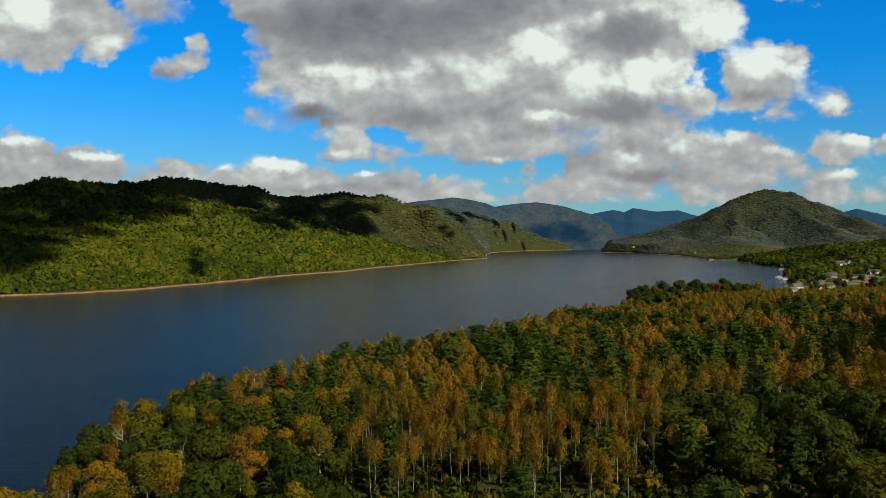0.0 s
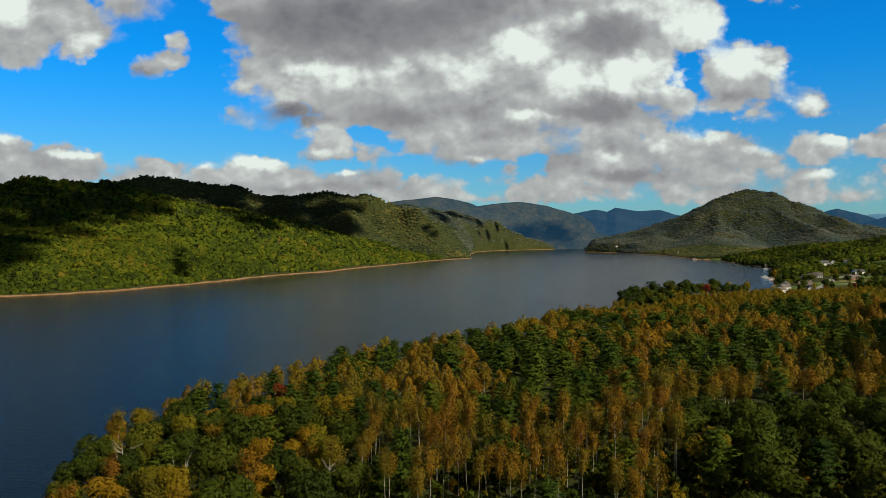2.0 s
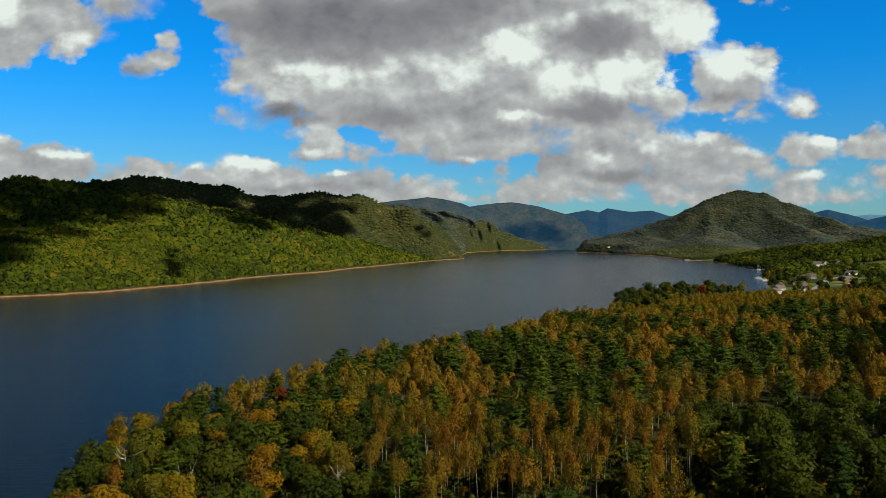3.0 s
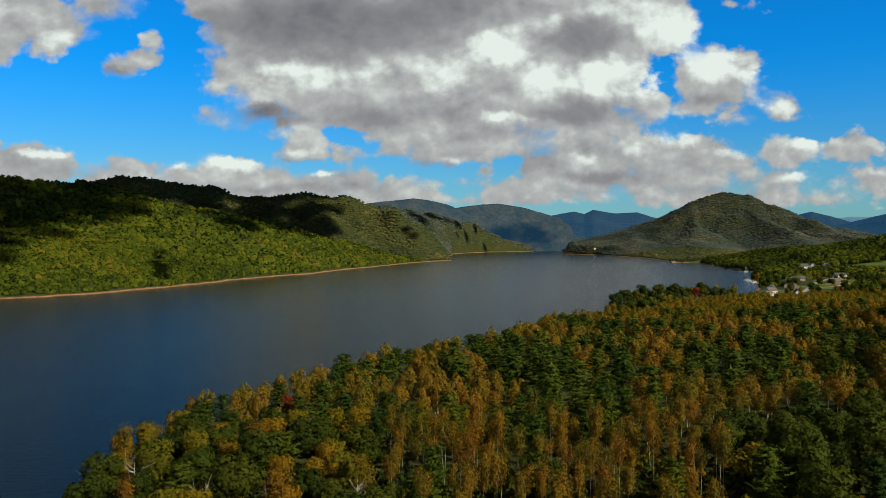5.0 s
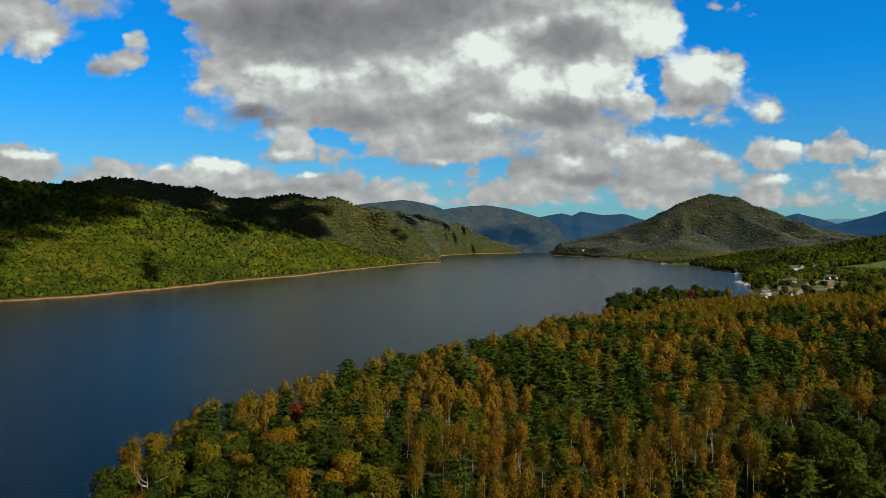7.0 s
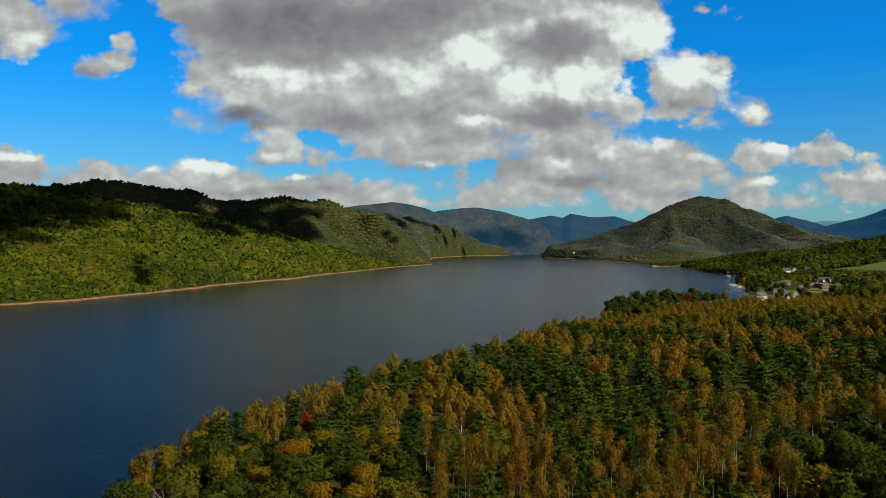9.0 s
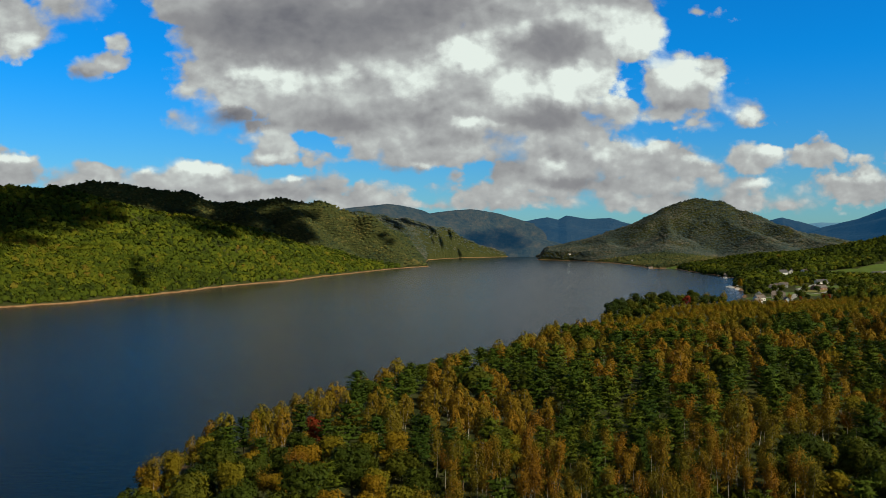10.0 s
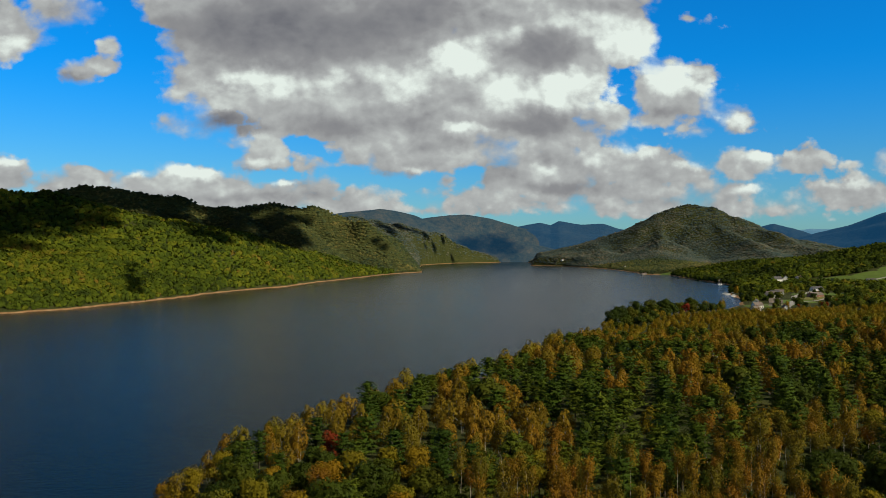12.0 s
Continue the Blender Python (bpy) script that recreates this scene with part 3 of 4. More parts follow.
def broadleaf(h, r, count, size, base=0.25, lobes=11, pointed=0.0, tight=False, fat=1.0):
    """An oak, maple or poplar: trunk, limbs, and a crown of leafy lobes with gaps between them."""
    mid, half = h * (1 + base) / 2, h * (1 - base) / 2
    d = unit(rng.normal(size=(lobes, 3)))
    c = d * rng.uniform(0.35, 0.78, (lobes, 1)) * np.array([r, r, half]) + np.array([0, 0, mid])
    if pointed:
        c[:, :2] *= (1 - pointed * np.clip((c[:, 2:] - mid) / half, 0, 1))
    lr = rng.uniform(0.30, 0.50, lobes) * r * fat
    pick = rng.integers(0, lobes, count)
    out = unit(rng.normal(size=(count, 3)) + np.array([0, 0, 0.35]))
    p = c[pick] + out * (lr[pick] * rng.uniform(0.86 if tight else 0.72, 1.05, count))[:, None]
    whole = unit((p - np.array([0, 0, mid - half * 0.4])) / np.array([r, r, half]))
    crown = leaf_cards(p, unit(out + rng.normal(size=(count, 3)) * (0.22 if tight else 0.45)), size, 0.62, out * 0.75 + whole * 0.6)
    lean = rng.normal(size=2) * 0.03 * h
    wood = [tube(bent((0, 0, -1.5), (lean[0], lean[1], mid + half * 0.35), rng.normal(size=3) * 0.25), np.linspace(0.030, 0.008, 4) * h * 0.6)]
    for i in range(min(6, lobes)):
        z0 = h * rng.uniform(base * 0.8, 0.55)
        wood.append(tube(bent((lean[0] * z0 / h, lean[1] * z0 / h, z0), c[i], (0, 0, -0.3)), np.linspace(0.010, 0.003, 4) * h * 0.6, 4))
    return crown, merge(wood)


def pine(h, r, whorls, arms, tufts, size, level=1.0):
    """A white pine: uneven tiers of spreading boughs, each a plume of needle tufts, with dark gaps between the tiers."""
    p, nrm, way = [], [], []
    for i in range(whorls):
        f = (i + rng.uniform(-0.2, 0.2)) / whorls
        z = h * (0.24 + 0.70 * f)
        reach = r * (0.25 + 0.75 * (1 - f) ** 0.7) * (1.0 if f > 0.12 else 0.75) * rng.uniform(0.8, 1.15)
        a0 = rng.uniform(0, 6.28)
        for j in range(arms):
            if rng.random() < 0.14:
                continue
            a = a0 + j * 6.283 / arms + rng.normal() * 0.22
            length = reach * rng.uniform(0.6, 1.15)
            rise = 0.10 + 0.45 * f + rng.normal() * 0.08
            for t in (np.arange(tufts) + rng.uniform(0.4, 1.0)) / tufts:
                side = rng.normal() * 0.20 * length * (0.3 + t * 0.7)
                x, y = math.cos(a) * length * t - math.sin(a) * side, math.sin(a) * length * t + math.cos(a) * side
                p.append((x, y, z + length * (t * rise + 0.12 * t * t) + rng.normal() * 0.10))
                nrm.append((math.cos(a) * 0.35 + rng.normal() * 0.35, math.sin(a) * 0.35 + rng.normal() * 0.35, level))
                fan = a + side / max(length, 0.1) * 1.6 + rng.normal() * 0.25
                way.append((math.cos(fan), math.sin(fan), rise + 0.25))
    p += [(rng.normal() * 0.2, rng.normal() * 0.2, h * q) for q in (0.90, 0.93, 0.95, 0.97)]
    way += [(0.1, 0, 1), (0, 0.1, 1), (-0.1, 0, 1), (0, -0.1, 1)]
    nrm += [(1, 0.2, 0.4), (-0.3, 1, 0.4), (-1, -0.4, 0.4), (0.2, -1, 0.4)]
    p, nrm = np.array(p), np.array(nrm)
    radial = unit(p * np.array([1, 1, 0]) + 1e-4)
    crown = leaf_cards(p, nrm, size, 0.34, radial * 0.75 + np.array([0, 0, 0.75]), np.array(way))
    wood = [tube(bent((0, 0, -1.5), (0, 0, h * 0.95), rng.normal(size=3) * 0.15), np.linspace(0.017, 0.003, 4) * h)]
    return crown, merge(wood)


def birch(h, r, count, size):
    """A thin birch: a long pale stem, rising limbs, and a narrow see-through crown."""
    lean = rng.normal(size=2) * 0.035 * h
    tip = np.array([lean[0], lean[1], h * 0.96])
    bend = np.array([*rng.normal(size=2) * 0.5, 0])
    wood = [tube(bent((0, 0, -1.5), tip, bend, 6), np.linspace(0.15, 0.03, 6) * h / 15)]
    ends = []
    for i in range(9):
        f = rng.uniform(0.66, 0.95)
        a, length = rng.uniform(0, 6.28), r * rng.uniform(0.6, 1.1) * (1.15 - f * 0.6)
        start = tip * f + bend * (f * (1 - f) * 4)
        end = start + np.array([math.cos(a) * length, math.sin(a) * length, length * rng.uniform(0.8, 1.6)])
        ends.append((start, end))
        wood.append(tube(bent(start, end, (0, 0, -0.2), 3), np.linspace(0.05, 0.015, 3) * h / 15, 3))
    k = rng.integers(0, len(ends), count)
    t = rng.uniform(0.25, 1.1, count)[:, None]
    s, e = np.array([q[0] for q in ends]), np.array([q[1] for q in ends])
    p = s[k] + (e[k] - s[k]) * t + rng.normal(size=(count, 3)) * np.array([0.55, 0.55, 0.62]) * r * 0.42
    axis = tip * 0.66
    whole = unit((p - axis) / np.array([r, r, h * 0.36]))
    crown = leaf_cards(p, unit(whole + rng.normal(size=(count, 3)) * 0.7), size, 0.62, whole)
    return crown, merge(wood)


def plume(h, r, count, size, stems=4, base=0.20):
    """A birch or aspen seen among others: several upright leafy plumes that rise together to a rounded, feathery top."""
    turn = rng.uniform(0, 6.28) + np.arange(stems) * 2.4
    off = np.stack([np.cos(turn), np.sin(turn)], -1) * r * np.concatenate([[0.0], rng.uniform(0.35, 0.6, stems - 1)])[:, None]
    top = h * np.concatenate([[1.0], rng.uniform(0.70, 0.94, stems - 1)])
    fat = r * np.concatenate([[0.66], rng.uniform(0.42, 0.60, stems - 1)])
    k = rng.integers(0, stems, count)
    t = rng.beta(1.5, 1.0, count)
    a = rng.uniform(0, 6.283, count)
    reach = fat[k] * np.sin(np.pi * (0.12 + 0.84 * t)) ** 0.7 * rng.uniform(0.62, 1.08, count)
    z0 = base * h
    p = np.stack([off[k, 0] * (0.5 + 0.5 * t) + np.cos(a) * reach, off[k, 1] * (0.5 + 0.5 * t) + np.sin(a) * reach, z0 + t * (top[k] - z0)], -1)
    out = unit(np.stack([np.cos(a), np.sin(a), (t - 0.42) * 1.7], -1))
    along = np.stack([np.cos(a) * 0.4, np.sin(a) * 0.4, np.ones(count)], -1) + rng.normal(size=(count, 3)) * 0.25
    whole = unit(p * np.array([1 / r, 1 / r, 1.2 / h]) - np.array([0, 0, 0.55]))
    crown = leaf_cards(p, unit(out + rng.normal(size=(count, 3)) * 0.3), size, 0.40, out * 0.8 + whole * 0.5, along)
    wood = [tube(bent((0, 0, -1.5), (off[i, 0], off[i, 1], top[i] * 0.9), rng.normal(size=3) * 0.2), np.linspace(0.13, 0.03, 4) * h / 15, 4) for i in range(stems)]
    return crown, merge(wood)


def snag(h):
    wood = [tube(bent((0, 0, -1), (0.8, 0.3, h), (0.5, 0, 0), 6), np.linspace(0.22, 0.05, 6))]
    for i in range(7):
        f, a = rng.uniform(0.45, 0.9), rng.uniform(0, 6.28)
        b = np.array([0.8 * f, 0.3 * f, h * f])
        e = b + np.array([math.cos(a) * 3.2, math.sin(a) * 3.2, 2.6]) * rng.uniform(0.6, 1.2)
        wood.append(tube(bent(b, e, (0, 0, -0.5), 4), np.linspace(0.10, 0.02, 4), 4))
        wood.append(tube(bent(b + (e - b) * 0.6, e + rng.normal(size=3) * 1.0, (0, 0, 0.2), 3), np.linspace(0.04, 0.015, 3), 3))
    return merge(wood)


NEAR_PROTO, MID_PROTO, LOW_PROTO = {}, {}, {}
for kind_, build in (
    ("pine", lambda n: pine(17.5, 6.0, (10, 10, 9)[n], (9, 8, 7)[n], (18, 15, 12)[n], (0.74, 0.72, 0.84)[n], (0.8, 0.65, 0.5)[n])),
    ("birch", lambda n: birch(16.0, 3.7, 1350, 0.27) if n == 0 else plume(15.0, 4.2, (0, 620, 430)[n], (0, 0.62, 0.78)[n], 4, 0.20)),
    ("oak", lambda n: broadleaf(15.0, 5.9, (2700, 1000, 450)[n], (0.44, 0.78, 1.05)[n], 0.18, 15, 0.0, n > 0)),
    ("gold", lambda n: broadleaf(14.5, 5.2, 2300, 0.37, 0.18, 12, 0.4) if n == 0 else plume(14.0, 5.0, (0, 700, 480)[n], (0, 0.64, 0.80)[n], 6, 0.12)),
    ("maple", lambda n: broadleaf(13.0, 3.4, (1400, 480, 150)[n], (0.36, 0.62, 1.05)[n], 0.20, 10, 0.4)),
):
    for n_, store in enumerate((NEAR_PROTO, MID_PROTO, LOW_PROTO)):
        LOOSE[:] = ((0.6, 0.30), (0.5, 0.22), (0.4, 0.16))[n_]
        store[kind_] = [build(n_) for _ in range((4, 5, 6)[n_])]

TREE_LABEL = {
    "pine": "dark green white pine with tiered level boughs", "birch": "thin birch with orange-gold leaves and pale stem",
    "oak": "broad green oak with a lobed leafy crown", "gold": "yellow-gold autumn hardwood near the lake shore",
    "maple": "red-leaved autumn maple among the pines",
}
TREE_NAME = {"pine": "pine_tree", "birch": "birch_tree", "oak": "oak_tree", "gold": "golden_tree", "maple": "maple_tree"}
tree_masters = {}


def tree_thing(kind, variant, m, store=NEAR_PROTO, label="", group="trees of the near wood"):
    """A single tree: an empty at its foot, with trunk and crown."""
    key = (kind, variant, group)
    if key not in tree_masters:
        crown, wood = store[kind][variant]
        root = tagged(new(TREE_NAME[kind]), label or TREE_LABEL[kind], "tree", group)
        trunk = new("trunk", mesh_data("trunk", *wood, M_BIRCH_BARK if kind == "birch" else M_BARK, smooth=True))
        leaves = new("crown", mesh_data("crown", crown[0], crown[1], LEAF[kind][0], smooth=True, normals=crown[2]))
        trunk.parent = leaves.parent = root
        root.matrix_basis = m
        tree_masters[key] = root
        return root
    root = copy_thing(tree_masters[key], m)
    root.scale = m.to_scale()
    return root


def joined(name, protos, rows, mat, label, category="trees", slope=None):
    """Many trees of one kind as one wood. rows: x, y, z, scale, height factor, turn, tint."""
    vs, fs, ts, ns, n = [], [], [], [], 0
    for i, (x, y, z, s, hf, a, tint) in enumerate(rows):
        v, f, *shade = protos[i % len(protos)]
        c, q = math.cos(a), math.sin(a)
        vs.append(np.stack([(v[:, 0] * c - v[:, 1] * q) * s + x, (v[:, 0] * q + v[:, 1] * c) * s + y, v[:, 2] * s * hf + z], -1))
        if shade:
            m = shade[0]
            m = np.stack([m[:, 0] * c - m[:, 1] * q, m[:, 0] * q + m[:, 1] * c, m[:, 2]], -1)
            ns.append(m if slope is None else unit(m * 0.8 + slope[i]))
        fs.append(f + n)
        ts.append(np.full(len(v), tint))
        n += len(v)
    if not vs:
        return None
    me = mesh_data(name, np.concatenate(vs), np.concatenate(fs), mat, np.concatenate(ts), bool(ns), np.concatenate(ns) if ns else None)
    return tagged(new(name, me), label, category, kind="stuff")


# places of the near wood
CLEAR = [(404, 960, 60), (470, 1020, 60), (540, 1082, 50), (383, 905, 26)]      # the hamlet's open ground: x, y, radius
cell, taken = 14.0, {}
near_spots = []


def free(x, y, gap):
    i, j = int(x // cell), int(y // cell)
    for a in range(i - 1, i + 2):
        for b in range(j - 1, j + 2):
            for px, py, pg in taken.get((a, b), ()):
                if (px - x) ** 2 + (py - y) ** 2 < ((gap + pg) / 2) ** 2:
                    return False
    return True


def take(x, y, gap):
    taken.setdefault((int(x // cell), int(y // cell)), []).append((x, y, gap))


def kind_at(x, y, sd):
    r = rng.random()
    stand = value_noise(np.float64(x / 34), np.float64(y / 34), 21)
    if y > 745 and x > 120:
        return "oak" if r < 0.85 else "gold"
    if y < 285 and x < -22 - (y - 200) * 0.1:
        return "oak" if r < 0.48 else "gold" if r < 0.80 else "birch" if r < 0.90 else "pine"
    if y < 250 and x > 0.26 * y:
        return "oak" if r < 0.82 else "pine" if r < 0.96 else "gold"
    if y < 250:
        return "birch" if r < 0.84 else "oak" if r < 0.92 else "pine"
    if sd < 15:
        return "gold" if r < 0.62 else "oak" if r < 0.70 else "pine" if r < 0.9 else "birch"
    share = (0.20 if y < 470 else 0.08) + 0.78 * min(1.0, max(0.0, (stand - 0.30) * 1.8))
    return "pine" if r < share else "birch" if r < 0.90 else "gold" if r < 0.96 else "oak"


def edge_of_wood(x):
    return 605 + max(0.0, 160 - x) * 0.55


GAP = {"pine": 10.2, "birch": 7.8, "oak": 9.8, "gold": 8.6, "maple": 6.0}
for x, y, k_, s_ in ((-57, 301, "maple", 1.0), (240, 868, "oak", 1.6), (186, 790, "oak", 1.42), (170, 766, "oak", 1.35), (214, 830, "oak", 1.42), (264, 890, "oak", 1.55), (304, 918, "oak", 1.4), (283, 880, "maple", 1.25), (222, 846, "maple", 0.8), (-54, 229, "oak", 1.35), (-92, 176, "gold", 1.1),
                     (202, 808, "oak", 1.3), (284, 900, "oak", 1.3), (322, 925, "gold", 1.1), (178, 778, "oak", 0.95), (194, 800, "oak", 0.9), (226, 842, "oak", 1.0), (250, 872, "oak", 0.95), (274, 893, "oak", 1.0), (294, 906, "oak", 0.95)):
    near_spots.append((x, y, k_, s_, 0.5, 1.0))
    take(x, y, GAP[k_] * s_)
cx_, cy_ = rng.uniform(-130, 620, 60000), rng.uniform(105, 1000, 60000)
inl_ = inland(cx_, cy_)
for x, y, sd in zip(cx_, cy_, inl_):
    if y < 188 and -22 < x < 74 and rng.random() < 0.93:
        continue
    if sd < (6.5 if y < 340 else 4.0) or x > 0.60 * y + 70 or (y > edge_of_wood(x) and not (y > 745 and sd < 34) and rng.random() < 0.75) or y > 915 or any((x - a) ** 2 + (y - b) ** 2 < c * c for a, b, c in CLEAR):
        continue
    k_ = kind_at(x, y, sd)
    s_ = rng.uniform(0.74, 1.08) * (1.0 - (0.08 + 0.18 * max(0.0, 1 - abs(x - 190) / 75)) * min(1.0, max(0.0, (y - 470) / 70)))
    if edge_of_wood(x) < y < 745 or y > 745 and sd > 34:
        k_, s_ = "gold", s_ * 0.6
    if k_ == "oak" and y < 250:
        s_ *= 1.15
    if k_ == "pine" and sd < 9 or k_ == "oak" and sd < 6:
        k_ = "gold"
        s_ *= 0.8
    if sd < 22 and k_ != "gold":
        s_ *= 0.86
    wide = 0.64 if k_ == "birch" and y < 250 and -24 < x < 78 else 1.0 + 0.30 * min(1.0, max(0.0, (y - 250) / 200))
    if free(x, y, GAP[k_] * s_ * wide):
        take(x, y, GAP[k_] * s_ * wide)
        hue = float(value_noise(np.float64(x / 45), np.float64(y / 45), 77))
        near_spots.append((x, y, k_, s_, 0.55 * rng.random() + 0.45 * hue, wide))
near_spots.sort(key=lambda s: s[1] + abs(s[0]) * 0.25)
spot_z = on_ground(np.array([s[0] for s in near_spots]), np.array([s[1] for s in near_spots]))
count = {k_: 0 for k_ in GAP}
rows_mid, rows_low = {k_: [] for k_ in GAP}, {k_: [] for k_ in GAP}
for (x, y, k_, s_, tint, wide), z in zip(near_spots, spot_z):
    hf, a = rng.uniform(0.86, 1.06) / wide * (0.92 if s_ > 1.2 else 1.0), rng.uniform(0, 6.28)
    s_ *= wide
    if count[k_] < 200 and y < 285 or k_ == "maple" or y > 745 and s_ > 1.14:
        count[k_] += 1
        tree_thing(k_, int(rng.integers(0, 4)), Matrix.LocRotScale((x, y, z), Euler((0, 0, a)), (s_, s_, s_ * hf)))
    elif y < 430:
        rows_mid[k_].append((x, y, z, s_, hf, a, tint))
    else:
        rows_low[k_].append((x, y, z, s_, hf, a, tint))
for k_ in GAP:
    for rows_, store in ((rows_mid[k_], MID_PROTO), (rows_low[k_], LOW_PROTO)):
        joined("woodland", [c for c, w in store[k_]], rows_, LEAF[k_][1], "canopy of the wood behind: " + TREE_LABEL[k_])
        if rows_ and (store is MID_PROTO or k_ == "birch"):
            joined("woodland_trunks", [w for c, w in store[k_]], rows_, M_BIRCH_BARK if k_ == "birch" else M_BARK, "trunks and limbs of the wood behind", "tree trunks")
z_ = float(on_ground(-82, 214)[0])
for x, y, s_ in ((-62, 196, 0.8), (-96, 226, 0.7), (-30, 205, 0.75)):
    d_ = tagged(new("dead_tree", mesh_data("dead_tree", *snag(13.0), M_DEAD, smooth=True)), "bleached bare snag rising among the oaks", "tree")
    d_.location, d_.scale, d_.rotation_euler = (x, y, float(on_ground(x, y)[0])), (s_, s_, s_ * 1.1), (0, 0, x)
dead = tagged(new("dead_tree", mesh_data("dead_tree", *snag(13.0), M_DEAD, smooth=True)), "bleached leafless dead tree on the shore", "tree")
dead.location = (-82, 214, z_)

# saplings and brush in the gaps at the wood's near edge
brush_x = np.concatenate([rng.uniform(-110, 150, 1500), rng.uniform(-30, 100, 1000)])
brush_y = np.concatenate([rng.uniform(120, 300, 1500), rng.uniform(165, 235, 1000)])
brush_ok = inland(brush_x, brush_y) > 1.5
brush_x, brush_y = brush_x[brush_ok], brush_y[brush_ok]
BRUSH = [broadleaf(4.0, 1.7, 60, 0.52, 0.05, 6)[0] for _ in range(6)]
brush_rows = [(x, y, z, rng.uniform(0.5, 1.25), rng.uniform(0.8, 1.4), rng.uniform(0, 6.28), rng.random()) for x, y, z in zip(brush_x, brush_y, on_ground(brush_x, brush_y))]
joined("undergrowth", BRUSH, brush_rows[::2], LEAF["oak"][1], "green brush and saplings under the trees", "undergrowth")
joined("undergrowth", BRUSH, brush_rows[1::8], LEAF["gold"][1], "yellowing brush under the trees", "undergrowth")

# woods on the hills
ico = bmesh.new()
bmesh.ops.create_icosphere(ico, subdivisions=1, radius=1)
ico_v, ico_f = np.array([v.co for v in ico.verts]), np.array([[v.index for v in f.verts] for f in ico.faces])
ico.free()
ico = bmesh.new()
bmesh.ops.create_icosphere(ico, subdivisions=2, radius=1)
ico_v2, ico_f2 = np.array([v.co for v in ico.verts]), np.array([[v.index for v in f.verts] for f in ico.faces])
ico.free()


def lump(v, f, rough):
    out = v * (1 + rng.normal(size=(len(v), 1)) * rough)
    return out * np.array([1, 1, 0.95]) + np.array([0, 0, 0.62]), f, unit(out)


OCT_V = np.array([(1, 0, 0), (0, 1, 0), (-1, 0, 0), (0, -1, 0), (0, 0, 1), (0, 0, -0.8)], float)
OCT_F = np.array([(0, 1, 4), (1, 2, 4), (2, 3, 4), (3, 0, 4), (1, 0, 5), (2, 1, 5), (3, 2, 5), (0, 3, 5)])


def hill_crown(count, size):
    """A hardwood crown far off: a rounded dome with leaf masses standing out of it."""
    core = ico_v * (0.92 + rng.normal(size=(len(ico_v), 1)) * 0.10)
    out = unit(rng.normal(size=(count, 3)) + np.array([0, 0, 0.45]))
    p = out * (1 + rng.normal(size=(count, 1)) * 0.10) * np.array([1, 1, 0.95])
    v, f, nrm = leaf_cards(p, unit(out + rng.normal(size=(count, 3)) * 0.35), size, 0.75, out)
    return (np.concatenate([core, v]) + np.array([0, 0, 0.75]), np.concatenate([ico_f, f + len(core)]),
            unit(np.concatenate([unit(core), nrm])))


FINE_CROWNS, CROWNS_ = [hill_crown(26, 0.34) for _ in range(12)], [hill_crown(8, 0.5) for _ in range(12)]
FAR_LUMPS = [lump(OCT_V, OCT_F, 0.22) for _ in range(10)]


def hill_wood(near, far, gap, size, protos, mat, label):
    xs, ys = np.meshgrid(np.arange(-2600, 2600, gap), np.arange(500, 4800, gap))
    xs = (xs + rng.uniform(-0.45, 0.45, xs.shape) * gap).ravel()
    ys = (ys + rng.uniform(-0.45, 0.45, ys.shape) * gap).ravel()
    d = np.hypot(xs, ys)
    ok = (d > near) & (d < far) & (xs > -0.60 * ys - 60) & (xs < 0.66 * ys + 60)
    xs, ys = xs[ok], ys[ok]
    sd = inland(xs, ys)
    ok = (sd > 2.5) & ((xs < 0) | (ys > 1080) | (xs > 520))
    for fx, fy, fr in MEADOWS:
        ok &= (xs - fx) ** 2 + (ys - fy) ** 2 > fr * fr
    xs, ys, sd = xs[ok], ys[ok], sd[ok]
    z = on_ground(xs, ys)
    # only the flanks towards the valley
    q = np.hypot(xs, ys)
    face = (land(xs * (1 + 14 / q), ys * (1 + 14 / q)) - land(xs * (1 - 14 / q), ys * (1 - 14 / q))) / 28
    keep = face > (-0.10 if near > 2000 else -0.22)
    xs, ys, z = xs[keep], ys[keep], z[keep]
    stand = fbm(xs, ys, 90, 3, 31)
    # nearer crowns east of the lake get a darker tint in place of shade
    rows = [(x, y, q, size * rng.uniform(0.55, 1.25), rng.uniform(0.8, 1.15) * (0.5 if near > 3000 else 0.65 if near > 2000 else 1.0), rng.uniform(0, 6.28), np.clip(s * 0.9 + rng.normal() * 0.17 - (0.12 if x > 0 and near < 2000 else 0.0), 0, 1))
            for x, y, q, s in zip(xs, ys, z, stand)]
    # crowns on a slope face down it
    e = 14.0 if near < 2000 else 30.0
    sx, sy = (on_ground(xs + e, ys) - on_ground(xs - e, ys)) / (2 * e), (on_ground(xs, ys + e) - on_ground(xs, ys - e)) / (2 * e)
    steep = 2.2 if near < 3000 else 1.3
    slope = unit(np.stack([-steep * sx, -steep * sy, np.ones(len(xs))], -1))
    return joined("hillside_wood", protos, rows, mat, label, slope=slope)


